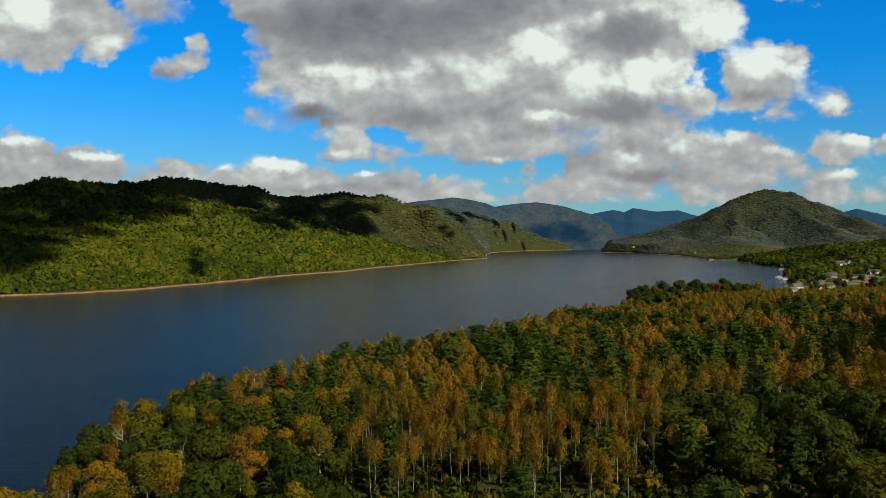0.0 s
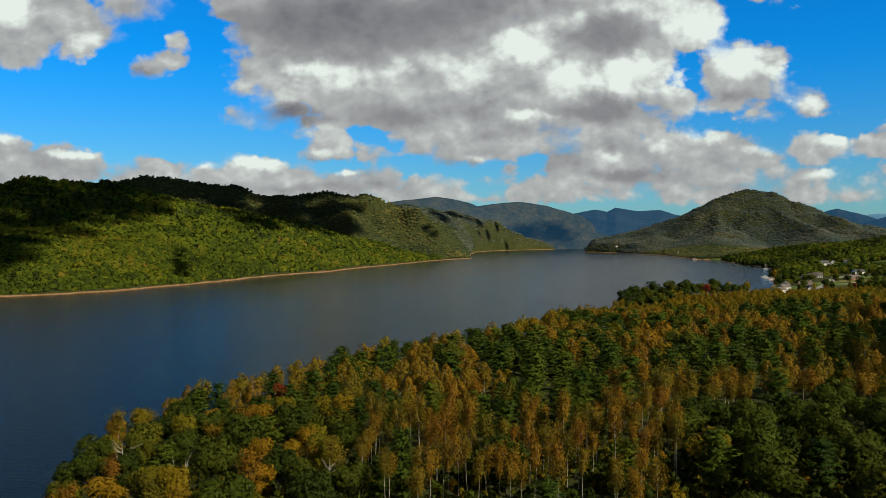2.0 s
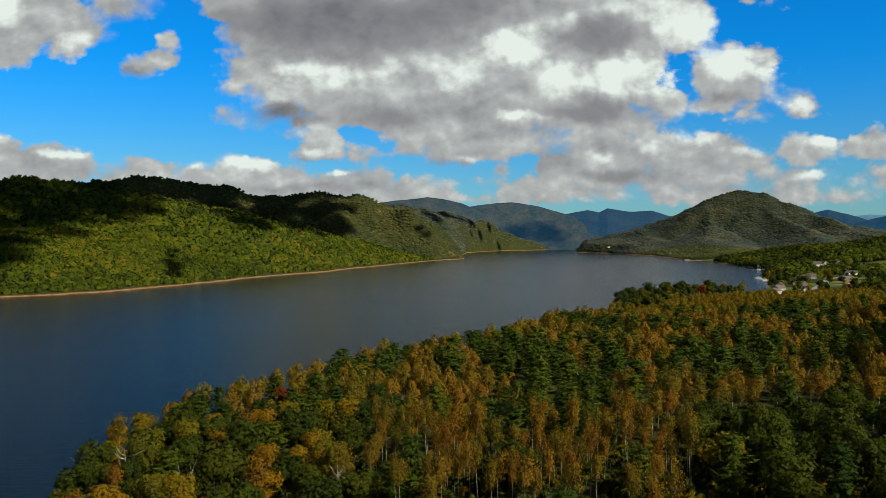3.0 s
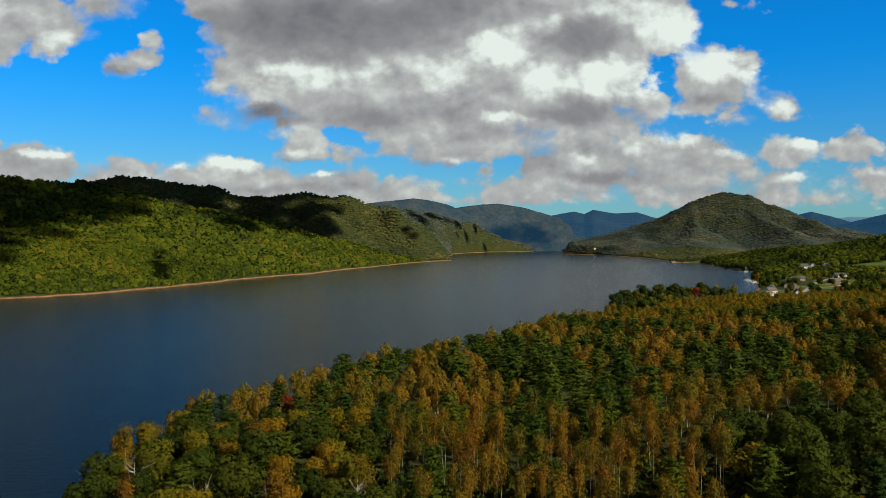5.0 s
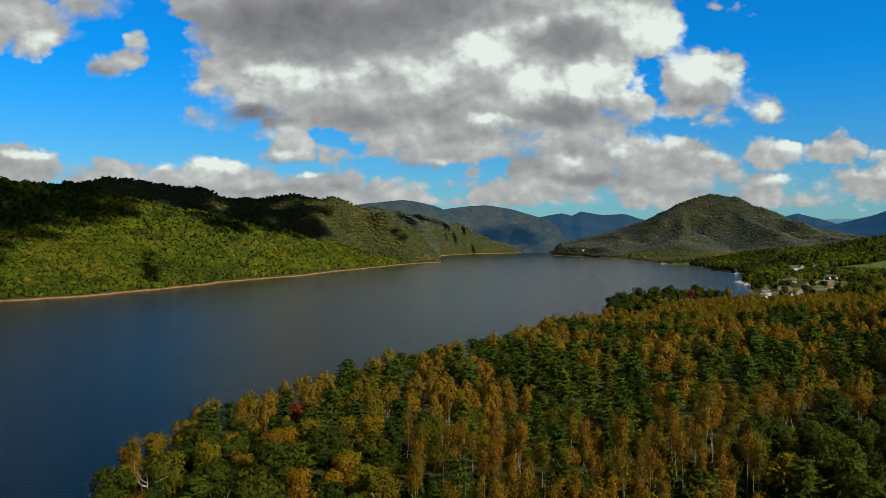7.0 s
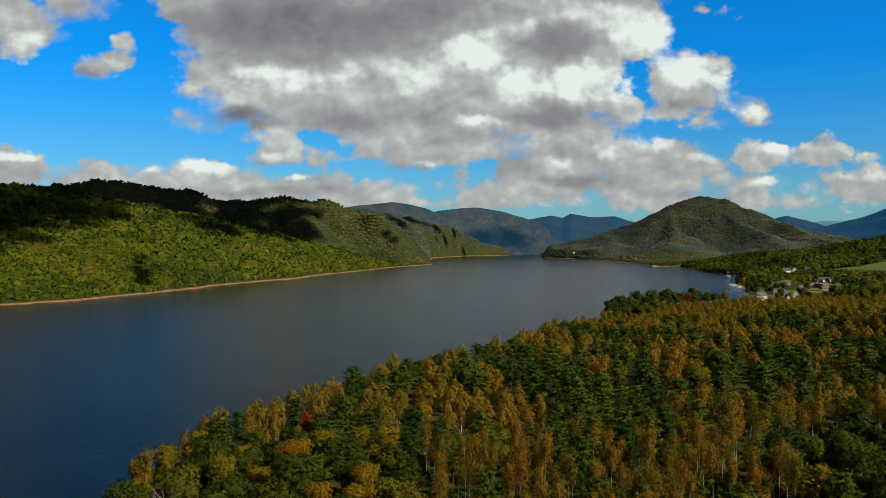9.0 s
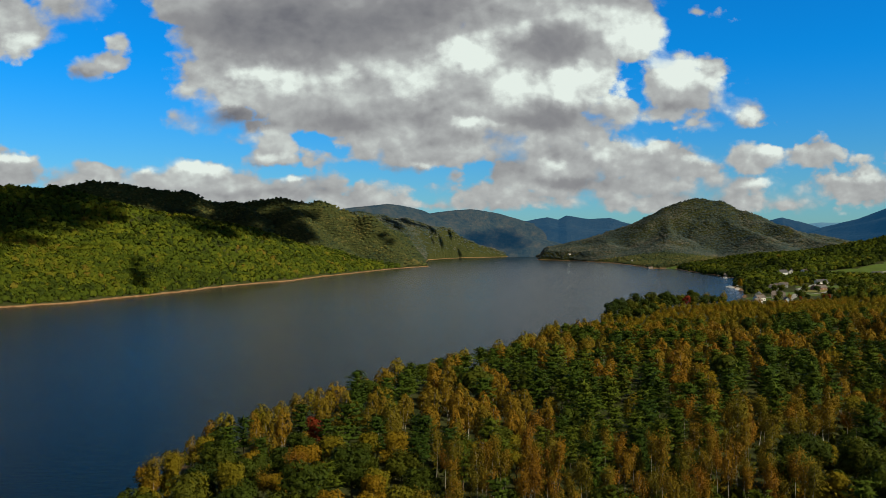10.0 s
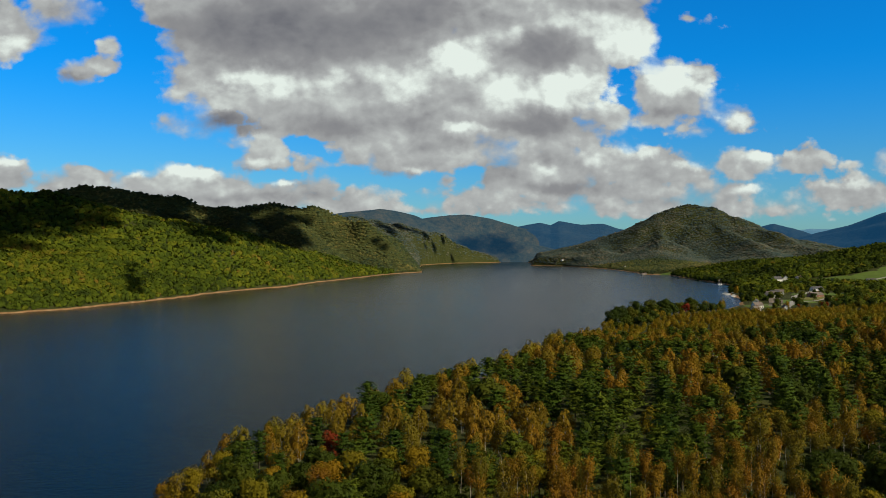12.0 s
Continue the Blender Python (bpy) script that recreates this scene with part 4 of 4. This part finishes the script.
MEADOWS = [(853, 1575, 60), (930, 1560, 62), (1010, 1600, 62), (1075, 1650, 55), (432, 1020, 60), (500, 1080, 60), (560, 1150, 60), (560, 1230, 52), (610, 1200, 45), (665, 1313, 42),
           (620, 1250, 50), (770, 1650, 42), (735, 1580, 30), (715, 1540, 20), (875, 1503, 36), (400, 900, 40), (540, 1300, 45), (708, 1765, 16), (800, 2350, 30),
           (752, 2392, 20), (868, 2680, 14), (882, 2990, 14), (862, 3240, 14), (802, 3600, 15)]
hill_wood(900, 1480, 6.9, 4.4, FINE_CROWNS, M_WOODS, "green and gold hardwood canopy on the hillside")
hill_wood(1480, 2450, 9.0, 5.5, CROWNS_, M_WOODS, "green hardwood canopy on the farther hillside")
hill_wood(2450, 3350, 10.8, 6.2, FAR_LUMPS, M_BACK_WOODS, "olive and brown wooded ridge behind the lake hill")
hill_wood(3350, 4880, 9.8, 7.0, FAR_LUMPS, M_HAZED_WOODS, "dark wooded mountainsides in the distance")

# ---- unseen cumulus, added to cast shadows on the hills and near wood ----
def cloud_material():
    """White vapour of the unseen shade clouds; lets some of the sun through."""
    m, k = material("shade_cloud_white")
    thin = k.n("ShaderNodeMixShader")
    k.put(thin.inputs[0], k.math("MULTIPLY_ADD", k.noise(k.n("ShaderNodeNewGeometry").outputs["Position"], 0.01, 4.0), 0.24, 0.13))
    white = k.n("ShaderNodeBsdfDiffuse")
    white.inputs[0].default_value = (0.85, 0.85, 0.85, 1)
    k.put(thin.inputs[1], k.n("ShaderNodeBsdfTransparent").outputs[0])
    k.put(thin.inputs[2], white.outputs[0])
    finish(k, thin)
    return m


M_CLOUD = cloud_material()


def shade_cloud(shaded, altitude):
    """One unseen cumulus: billows placed sunward of each spot to be shaded (x, y, half width)."""
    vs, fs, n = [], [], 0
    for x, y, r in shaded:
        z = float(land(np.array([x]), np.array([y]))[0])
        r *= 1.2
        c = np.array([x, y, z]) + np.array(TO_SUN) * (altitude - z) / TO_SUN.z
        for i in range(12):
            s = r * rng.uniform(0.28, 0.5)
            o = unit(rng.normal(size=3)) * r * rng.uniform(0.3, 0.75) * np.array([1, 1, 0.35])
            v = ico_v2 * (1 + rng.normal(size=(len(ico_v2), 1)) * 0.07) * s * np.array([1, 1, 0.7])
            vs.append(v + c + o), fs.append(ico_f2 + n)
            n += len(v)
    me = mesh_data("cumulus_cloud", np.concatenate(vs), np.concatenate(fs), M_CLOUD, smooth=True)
    return tagged(new("cumulus_cloud", me), "unseen white cumulus added to shade the land below", "cloud", kind="structure")


shade_cloud([(-679, 1534, 150), (-630, 1729, 141), (-669, 1331, 90), (-554, 1078, 62), (-629, 1208, 68), (-567, 1635, 71), (-605, 1404, 52), (-588, 1157, 60), (-626, 1837, 91),
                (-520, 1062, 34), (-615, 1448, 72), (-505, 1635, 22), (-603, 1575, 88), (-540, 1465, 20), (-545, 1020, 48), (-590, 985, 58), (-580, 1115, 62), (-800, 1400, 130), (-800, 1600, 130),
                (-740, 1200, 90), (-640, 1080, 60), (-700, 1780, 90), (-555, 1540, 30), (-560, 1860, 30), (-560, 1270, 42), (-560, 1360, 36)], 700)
shade_cloud([(-368, 1255, 16), (-391, 1333, 14), (-380, 1295, 15), (-402, 1371, 12), (-361, 1229, 15), (-352, 1215, 16), (-372, 1275, 18)], 620)
shade_cloud([(-355, 1746, 61), (-349, 1943, 106), (-305, 1822, 55), (-374, 1688, 31), (-308, 1906, 77), (-331, 1728, 37), (-247, 1962, 35), (-338, 1660, 18), (-425, 1820, 95), (-232, 2040, 29)], 700)
shade_cloud([(-463, 2666, 150), (-336, 2544, 113), (-422, 2708, 122), (-592, 2675, 66), (-500, 2786, 67), (-260, 2547, 67), (-314, 2615, 67), (-615, 2706, 55), (-348, 2765, 57), (-256, 2504, 53),
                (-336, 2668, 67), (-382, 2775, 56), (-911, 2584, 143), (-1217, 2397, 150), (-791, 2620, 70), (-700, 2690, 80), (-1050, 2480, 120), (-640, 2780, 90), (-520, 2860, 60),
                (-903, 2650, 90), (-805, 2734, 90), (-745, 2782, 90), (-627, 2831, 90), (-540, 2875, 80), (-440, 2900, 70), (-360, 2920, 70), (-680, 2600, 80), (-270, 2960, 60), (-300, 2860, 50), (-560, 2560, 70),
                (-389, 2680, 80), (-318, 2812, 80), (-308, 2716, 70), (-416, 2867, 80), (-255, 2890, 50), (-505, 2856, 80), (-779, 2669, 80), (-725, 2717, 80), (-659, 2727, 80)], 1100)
shade_cloud([(-5, 2796, 25), (24, 2782, 25), (32, 3633, 45), (70, 3652, 45), (113, 3771, 45), (69, 3587, 35), (152, 3776, 40), (198, 3872, 45), (243, 3931, 45), (239, 3881, 35), (291, 4022, 40), (345, 4156, 35), (396, 4235, 30)], 1250)
shade_cloud([(-100, 4560, 130), (40, 4580, 110), (150, 4600, 90), (500, 4740, 120), (640, 4750, 110)], 1500)
shade_cloud([(160, 290, 36), (195, 345, 42), (135, 230, 28), (250, 425, 55), (108, 180, 24), (310, 500, 60)], 500)


# ---- the hamlet on the bay ----
M_WHITE = plain("white_painted_boards", (0.72, 0.71, 0.67), 0.6, 1.2, 0.12)
M_TAN = plain("tan_painted_boards", (0.42, 0.35, 0.26), 0.7, 1.2, 0.15)
M_BRICK = plain("red_brown_brick", (0.26, 0.13, 0.085), 0.85, 2.0, 0.3)
M_SHINGLE = plain("grey_brown_shingles", (0.15, 0.125, 0.11), 0.9, 1.5, 0.3)
M_SLATE = plain("dark_grey_shingles", (0.075, 0.075, 0.08), 0.85, 1.5, 0.3)
M_PANE = plain("dark_window_glass", (0.03, 0.04, 0.05), 0.12, 1.0, 0.2, 0.0, 0.6)
M_ROAD = plain("pale_worn_asphalt", (0.30, 0.29, 0.27), 0.9, 0.4, 0.2)
M_GRASS = plain("mown_grass", (0.085, 0.135, 0.012), 0.95, 0.12, 0.35)
M_HAY = plain("yellowing_hay_field", (0.16, 0.15, 0.03), 0.95, 0.12, 0.3)
M_DOCK = plain("weathered_dock_boards", (0.34, 0.31, 0.27), 0.85, 2.0, 0.25)
M_HULL = plain("white_boat_hull", (0.78, 0.78, 0.76), 0.3, 1.0, 0.06)


def height(x, y):
    return float(on_ground(x, y)[0])


def box(bm, x0, x1, y0, y1, z0, z1):
    v = [bm.verts.new((x, y, z)) for z in (z0, z1) for x, y in ((x0, y0), (x1, y0), (x1, y1), (x0, y1))]
    for f in ((3, 2, 1, 0), (4, 5, 6, 7), (0, 1, 5, 4), (1, 2, 6, 5), (2, 3, 7, 6), (3, 0, 4, 7)):
        bm.faces.new([v[i] for i in f])
    return bm


def gabled_roof(length, depth, eaves, rise, over=0.5, thick=0.25):
    """Two roof slabs with thickness, ridge along x."""
    bm = bmesh.new()
    for s in (-1, 1):
        a, d = length / 2 + over, depth / 2 + over
        drop = rise * over / (depth / 2)
        lower = [(-a, s * d, eaves - drop), (a, s * d, eaves - drop), (a, 0, eaves + rise), (-a, 0, eaves + rise)]
        v = [bm.verts.new(p) for p in lower] + [bm.verts.new((x, y, z + thick)) for x, y, z in lower]
        for f in ((0, 1, 2, 3), (7, 6, 5, 4), (0, 4, 5, 1), (1, 5, 6, 2), (2, 6, 7, 3), (3, 7, 4, 0)):
            bm.faces.new([v[i] for i in (f if s > 0 else f[::-1])])
    return bm


def gabled_wall(length, depth, eaves, rise):
    bm = bmesh.new()
    a, d = length / 2, depth / 2
    ring = [(-d, -2.0), (d, -2.0), (d, eaves), (0, eaves + rise), (-d, eaves)]
    ends = [[bm.verts.new((x, y, z)) for y, z in ring] for x in (-a, a)]
    bm.faces.new(ends[0][::-1])
    bm.faces.new(ends[1])
    for i in range(5):
        j = (i + 1) % 5
        bm.faces.new((ends[0][i], ends[0][j], ends[1][j], ends[1][i]))
    bmesh.ops.recalc_face_normals(bm, faces=bm.faces)
    return bm


def house(x, y, turn, length, depth, eaves, rise, wall_mat, roof_mat, label, windows=4, chimney=True):
    root = tagged(new("house"), label, "house", "houses of the lakeside hamlet")
    root.matrix_basis = pose(x, y, height(x, y) + 0.1, 0, 0, turn)
    part("wall", gabled_wall(length, depth, eaves, rise), wall_mat, root)
    roof = part("roof", gabled_roof(length, depth, eaves, rise), roof_mat, root)
    if chimney:
        part("chimney", box(bmesh.new(), length * 0.22, length * 0.22 + 0.9, -0.45, 0.45, eaves, eaves + rise + 1.1), M_BRICK, roof)
    for side in (-1, 1):
        yy = side * depth / 2
        for i in range(windows):
            cx = (i + 0.5) / windows * length - length / 2
            if side < 0 and i == windows // 2:
                part("door", box(bmesh.new(), cx - 0.5, cx + 0.5, yy - 0.06, yy + 0.02, 0.1, 2.2), M_TAN, root)
                continue
            w = part("window", box(bmesh.new(), cx - 0.65, cx + 0.65, yy - 0.07, yy + 0.07, 0.95, 2.35), M_WHITE, root)
            part("pane", box(bmesh.new(), cx - 0.52, cx + 0.52, yy - 0.09, yy + 0.09, 1.07, 2.23), M_PANE, w)
    for side in (-1, 1):
        xx = side * length / 2
        w = part("window", box(bmesh.new(), xx - 0.07, xx + 0.07, -0.7, 0.7, eaves * 0.5, eaves * 0.5 + 1.5), M_WHITE, root)
        part("pane", box(bmesh.new(), xx - 0.09, xx + 0.09, -0.57, 0.57, eaves * 0.5 + 0.12, eaves * 0.5 + 1.38), M_PANE, w)
    return root


HOUSES = [
    # x, y, turn, length, depth, eaves, rise, walls, roof
    (582, 1167, 12, 19, 12, 3.4, 3.4, M_BRICK, M_SHINGLE, "long low brick house with a grey-brown roof"),
    (665, 1313, 8, 18, 10, 3.8, 3.0, M_WHITE, M_SLATE, "white house with a dark roof by the meadow"),
    (545, 1222, -30, 13, 9, 4.4, 3.0, M_WHITE, M_SHINGLE, "white boarded house with a brown roof"),
    (560, 1240, -25, 12, 9, 4.6, 3.2, M_TAN, M_SLATE, "tan boarded house with a dark roof"),
    (578, 1262, -20, 12, 9, 4.4, 3.0, M_WHITE, M_SHINGLE, "white boarded house near the boat docks"),
    (528, 1190, -35, 12, 8, 4.4, 3.0, M_WHITE, M_SLATE, "white boarded house above the docks"),
    (448, 1016, -20, 15, 9, 4.2, 3.4, M_TAN, M_SHINGLE, "tan house with a broad brown roof"),
    (428, 1026, 55, 12, 8, 5.0, 3.4, M_WHITE, M_SLATE, "white lakeside house with a dark roof"),
    (464, 1050, -30, 12, 8, 4.4, 3.0, M_WHITE, M_SHINGLE, "white house beside the road"),
    (402, 905, 80, 8, 6, 4.6, 3.6, M_WHITE, M_SLATE, "small white gabled cottage at the wood's edge"),
    (384, 935, 30, 10, 7, 3.4, 2.4, M_WHITE, M_SHINGLE, "low white cottage under the trees"),
    (410, 985, 10, 11, 8, 4.0, 3.0, M_WHITE, M_SHINGLE, "white cottage near the shore"),
    (768, 1645, 15, 20, 12, 7.0, 5.0, M_WHITE, M_SLATE, "large white house with steep gables"),
    (790, 1652, 70, 13, 9, 6.0, 4.5, M_WHITE, M_SLATE, "white gabled wing beside the large house"),
    (812, 1640, 20, 14, 9, 4.2, 3.0, M_WHITE, M_SHINGLE, "white house among the trees"),
    (875, 1503, 5, 18, 9, 3.6, 2.8, M_WHITE, M_SLATE, "white farmhouse at the edge of the field"),
    (708, 1765, -40, 12, 8, 3.8, 2.8, M_TAN, M_SHINGLE, "boathouse on the wooded shore"),
    (752, 2392, 20, 16, 9, 4.0, 3.0, M_TAN, M_SHINGLE, "brown lodge on the small point"),
    (872, 2680, 70, 13, 8, 3.2, 2.4, M_WHITE, M_SLATE, "white house on the far shore"),
    (886, 2990, 80, 13, 8, 3.2, 2.4, M_WHITE, M_SLATE, "white house on the far shore"),
    (866, 3240, 80, 13, 8, 3.2, 2.4, M_TAN, M_SLATE, "tan house on the far shore"),
    (806, 3600, 30, 14, 9, 3.4, 2.6, M_WHITE, M_SHINGLE, "white house below the mountain"),
]
for h_ in HOUSES:
    house(*h_)


def draped(name, cx, cy, rx, ry, turn, mat, label, lift=0.35):
    """A patch of field laid over the ground, with an uneven edge."""
    r = np.linspace(0, 1, 9)
    a = np.radians(np.arange(0, 360, 7.5))
    A_, R_ = np.meshgrid(a, r, indexing="ij")
    edge = 0.78 + 0.4 * fbm(np.cos(A_) * 40 + cx, np.sin(A_) * 40 + cy, 22, 3, 3)
    u, v = np.cos(A_) * R_ * rx * edge, np.sin(A_) * R_ * ry * edge
    c, s = math.cos(radians(turn)), math.sin(radians(turn))
    x, y = cx + u * c - v * s, cy + u * s + v * c
    z = on_ground(x.ravel(), y.ravel()).reshape(x.shape) + lift - 0.5 * (R_ > 0.95)
    me = mesh_data(name, np.stack([x, y, z], -1).reshape(-1, 3), grid_faces(len(a), len(r), True), mat, smooth=True)
    return tagged(new(name, me), label, "field", kind="structure")


draped("meadow", 850, 1580, 58, 48, 10, M_GRASS, "bright green mown meadow above the hamlet")
draped("meadow", 930, 1562, 62, 52, 20, M_GRASS, "bright green mown meadow above the hamlet", 0.5)
draped("meadow", 1010, 1600, 60, 50, 30, M_GRASS, "bright green mown meadow above the hamlet", 0.65)
draped("meadow", 1080, 1655, 60, 50, 30, M_HAY, "yellowing hay field above the hamlet")
draped("lawn", 585, 1148, 42, 26, 10, M_HAY, "dry lawn round the brick house", 0.45)
draped("lawn", 450, 1035, 42, 30, 40, M_GRASS, "green lawn between the lakeside houses")
draped("lawn", 510, 1095, 30, 48, -25, M_GRASS, "green lawn beside the road", 0.5)
draped("lawn", 622, 1235, 40, 46, 0, M_GRASS, "green lawn behind the hamlet")
draped("lawn", 800, 2350, 34, 30, 0, M_GRASS, "green lawn on the small point")
draped("lawn", 745, 1600, 26, 24, 0, M_GRASS, "lawn in front of the large white house")


def ribbon(name, line, width, mat, label, lift=0.6):
    line = np.array(line, float)
    s = np.linspace(0, len(line) - 1, 8 * (len(line) - 1) + 1)
    cx, cy = np.interp(s, np.arange(len(line)), line[:, 0]), np.interp(s, np.arange(len(line)), line[:, 1])
    for _ in range(4):
        cx[1:-1], cy[1:-1] = (cx[:-2] + cx[1:-1] * 2 + cx[2:]) / 4, (cy[:-2] + cy[1:-1] * 2 + cy[2:]) / 4
    dx, dy = np.gradient(cx), np.gradient(cy)
    n = np.hypot(dx, dy)
    q = np.linspace(-width / 2, width / 2, 4)
    x, y = cx[:, None] + q * (-dy / n)[:, None], cy[:, None] + q * (dx / n)[:, None]
    z = on_ground(x.ravel(), y.ravel()).reshape(x.shape) + lift
    me = mesh_data(name, np.stack([x, y, z], -1).reshape(-1, 3), grid_faces(len(cx), 4)[:, ::-1], mat, smooth=True)
    return tagged(new(name, me), label, "road", kind="structure")


ROAD = [(412, 880), (425, 935), (445, 985), (478, 1035), (500, 1075), (535, 1130), (560, 1185), (590, 1225), (622, 1262), (680, 1340), (740, 1440), (830, 1510), (950, 1530), (1080, 1590)]
ribbon("road", ROAD, 8.0, M_ROAD, "pale narrow road winding through the hamlet")
ribbon("driveway", [(500, 1075), (522, 1080), (550, 1100), (580, 1135)], 5.0, M_ROAD, "pale driveway in front of the brick house")
ribbon("driveway", [(470, 1025), (455, 1032), (440, 1040)], 5.0, M_ROAD, "short driveway to the lakeside houses")


def dock(x, y, turn, length, label, wide=2.4):
    root = tagged(new("dock"), label, "dock", "docks along the bay")
    root.matrix_basis = pose(x, y, 0, 0, 0, turn)
    n = int(length / 1.2)
    plank = bpy.data.meshes.new("plank")
    bm = box(bmesh.new(), -0.56, 0.56, -wide / 2, wide / 2, 0.62, 0.72)
    bm.to_mesh(plank)
    bm.free()
    plank.materials.append(M_DOCK)
    for i in range(n):
        p = new("plank", plank)
        p.parent, p.location = root, ((i + 0.5) * 1.2, 0, 0)
    for i in range(0, n + 1, 4):
        for s in (-1, 1):
            part("post", box(bmesh.new(), i * 1.2 - 0.12, i * 1.2 + 0.12, s * wide / 2 - 0.12, s * wide / 2 + 0.12, -4, 1.3), M_DOCK, root)
    return root


def pontoon_boat(x, y, turn, label):
    root = tagged(new("pontoon_boat"), label, "boat", "boats at the docks")
    root.matrix_basis = pose(x, y, 0, 0, 0, turn)
    for s in (-1, 1):
        v, f = tube([(-4.2, s * 0.95, 0.15), (-3.6, s * 0.95, 0.15), (3.2, s * 0.95, 0.15), (4.3, s * 0.95, 0.4)], (0.1, 0.4, 0.4, 0.05), 8)
        o = new("float", mesh_data("float", v, f, M_HULL, smooth=True))
        o.parent = root
    part("deck", box(bmesh.new(), -3.8, 3.8, -1.35, 1.35, 0.55, 0.68), M_HULL, root)
    for s in (-1, 1):
        part("rail", box(bmesh.new(), -3.7, 3.7, s * 1.3 - 0.04, s * 1.3 + 0.04, 0.68, 1.35), M_HULL, root)
    part("canopy", box(bmesh.new(), -2.6, 1.6, -1.3, 1.3, 2.55, 2.72), M_HULL, root)
    for px in (-2.4, 1.4):
        for s in (-1, 1):
            part("post", box(bmesh.new(), px - 0.04, px + 0.04, s * 1.2 - 0.04, s * 1.2 + 0.04, 0.68, 2.55), M_HULL, root)
    return root


dock(556, 1352, 160, 28, "grey wooden boat dock on the bay")
dock(546, 1328, 165, 24, "grey wooden boat dock on the bay")
dock(530, 1275, 170, 18, "grey wooden boat dock on the bay")
dock(500, 1190, 175, 16, "short grey dock below the houses")
dock(700, 1705, 170, 34, "long grey dock below the wooded shore", 3.0)
dock(708, 1735, 175, 22, "grey dock below the wooded shore")
for x, y, a in ((540, 1364, 160), (534, 1356, 160), (545, 1350, 160), (530, 1338, 165), (526, 1326, 165), (518, 1288, 170), (512, 1272, 170), (676, 1700, 170)):
    pontoon_boat(x, y, a, "white pontoon boat moored at a dock")

VILLAGE_TREES = [("maple", 461, 933, 0.75), ("maple", 470, 942, 0.7), ("maple", 436, 940, 0.6), ("gold", 428, 950, 0.7), ("pine", 690, 1345, 1.4), ("gold", 530, 1305, 1.0), ("gold", 352, 950, 1.1),
                 ("oak", 1000, 1535, 1.2), ("oak", 600, 1185, 0.8)]
tries = 0
while len(VILLAGE_TREES) < 130 and tries < 6000:
    tries += 1
    x, y = rng.uniform(370, 760), rng.uniform(880, 1500)
    if abs(x - (0.52 * (y - 900) + 440)) > 150 or float(inland(np.array([x]), np.array([y]))[0]) < 6:
        continue
    near_house = False
    for h_ in HOUSES[:16]:
        dx, dy = x - h_[0], y - h_[1]
        along, off = -(dx * 0.42 + dy * 0.907), abs(dx * 0.907 - dy * 0.42)      # towards the open lake, and beside
        near_house |= math.hypot(dx, dy) < 13 or 0 < along < 48 and off < 10
    if near_house or min(math.hypot(x - a, y - c) for a, c in ROAD) < 12 or any(math.hypot(x - t[1], y - t[2]) < 8 for t in VILLAGE_TREES):
        continue
    r_ = rng.random()
    VILLAGE_TREES.append(("oak" if r_ < 0.78 else "gold" if r_ < 0.92 else "pine", x, y, rng.uniform(0.55, 1.0)))
for i, (k_, x, y, s_) in enumerate(VILLAGE_TREES):
    tree_thing(k_, i % 4, Matrix.LocRotScale((x, y, height(x, y)), Euler((0, 0, i * 1.7)), (s_, s_, s_)), LOW_PROTO,
               {"oak": "round green hardwood beside the hamlet's houses", "gold": "yellow-leaved tree beside the houses", "maple": "orange-red maple beside the houses",
                "pine": "tall dark conifer beside the houses"}.get(k_, ""), "trees of the hamlet")
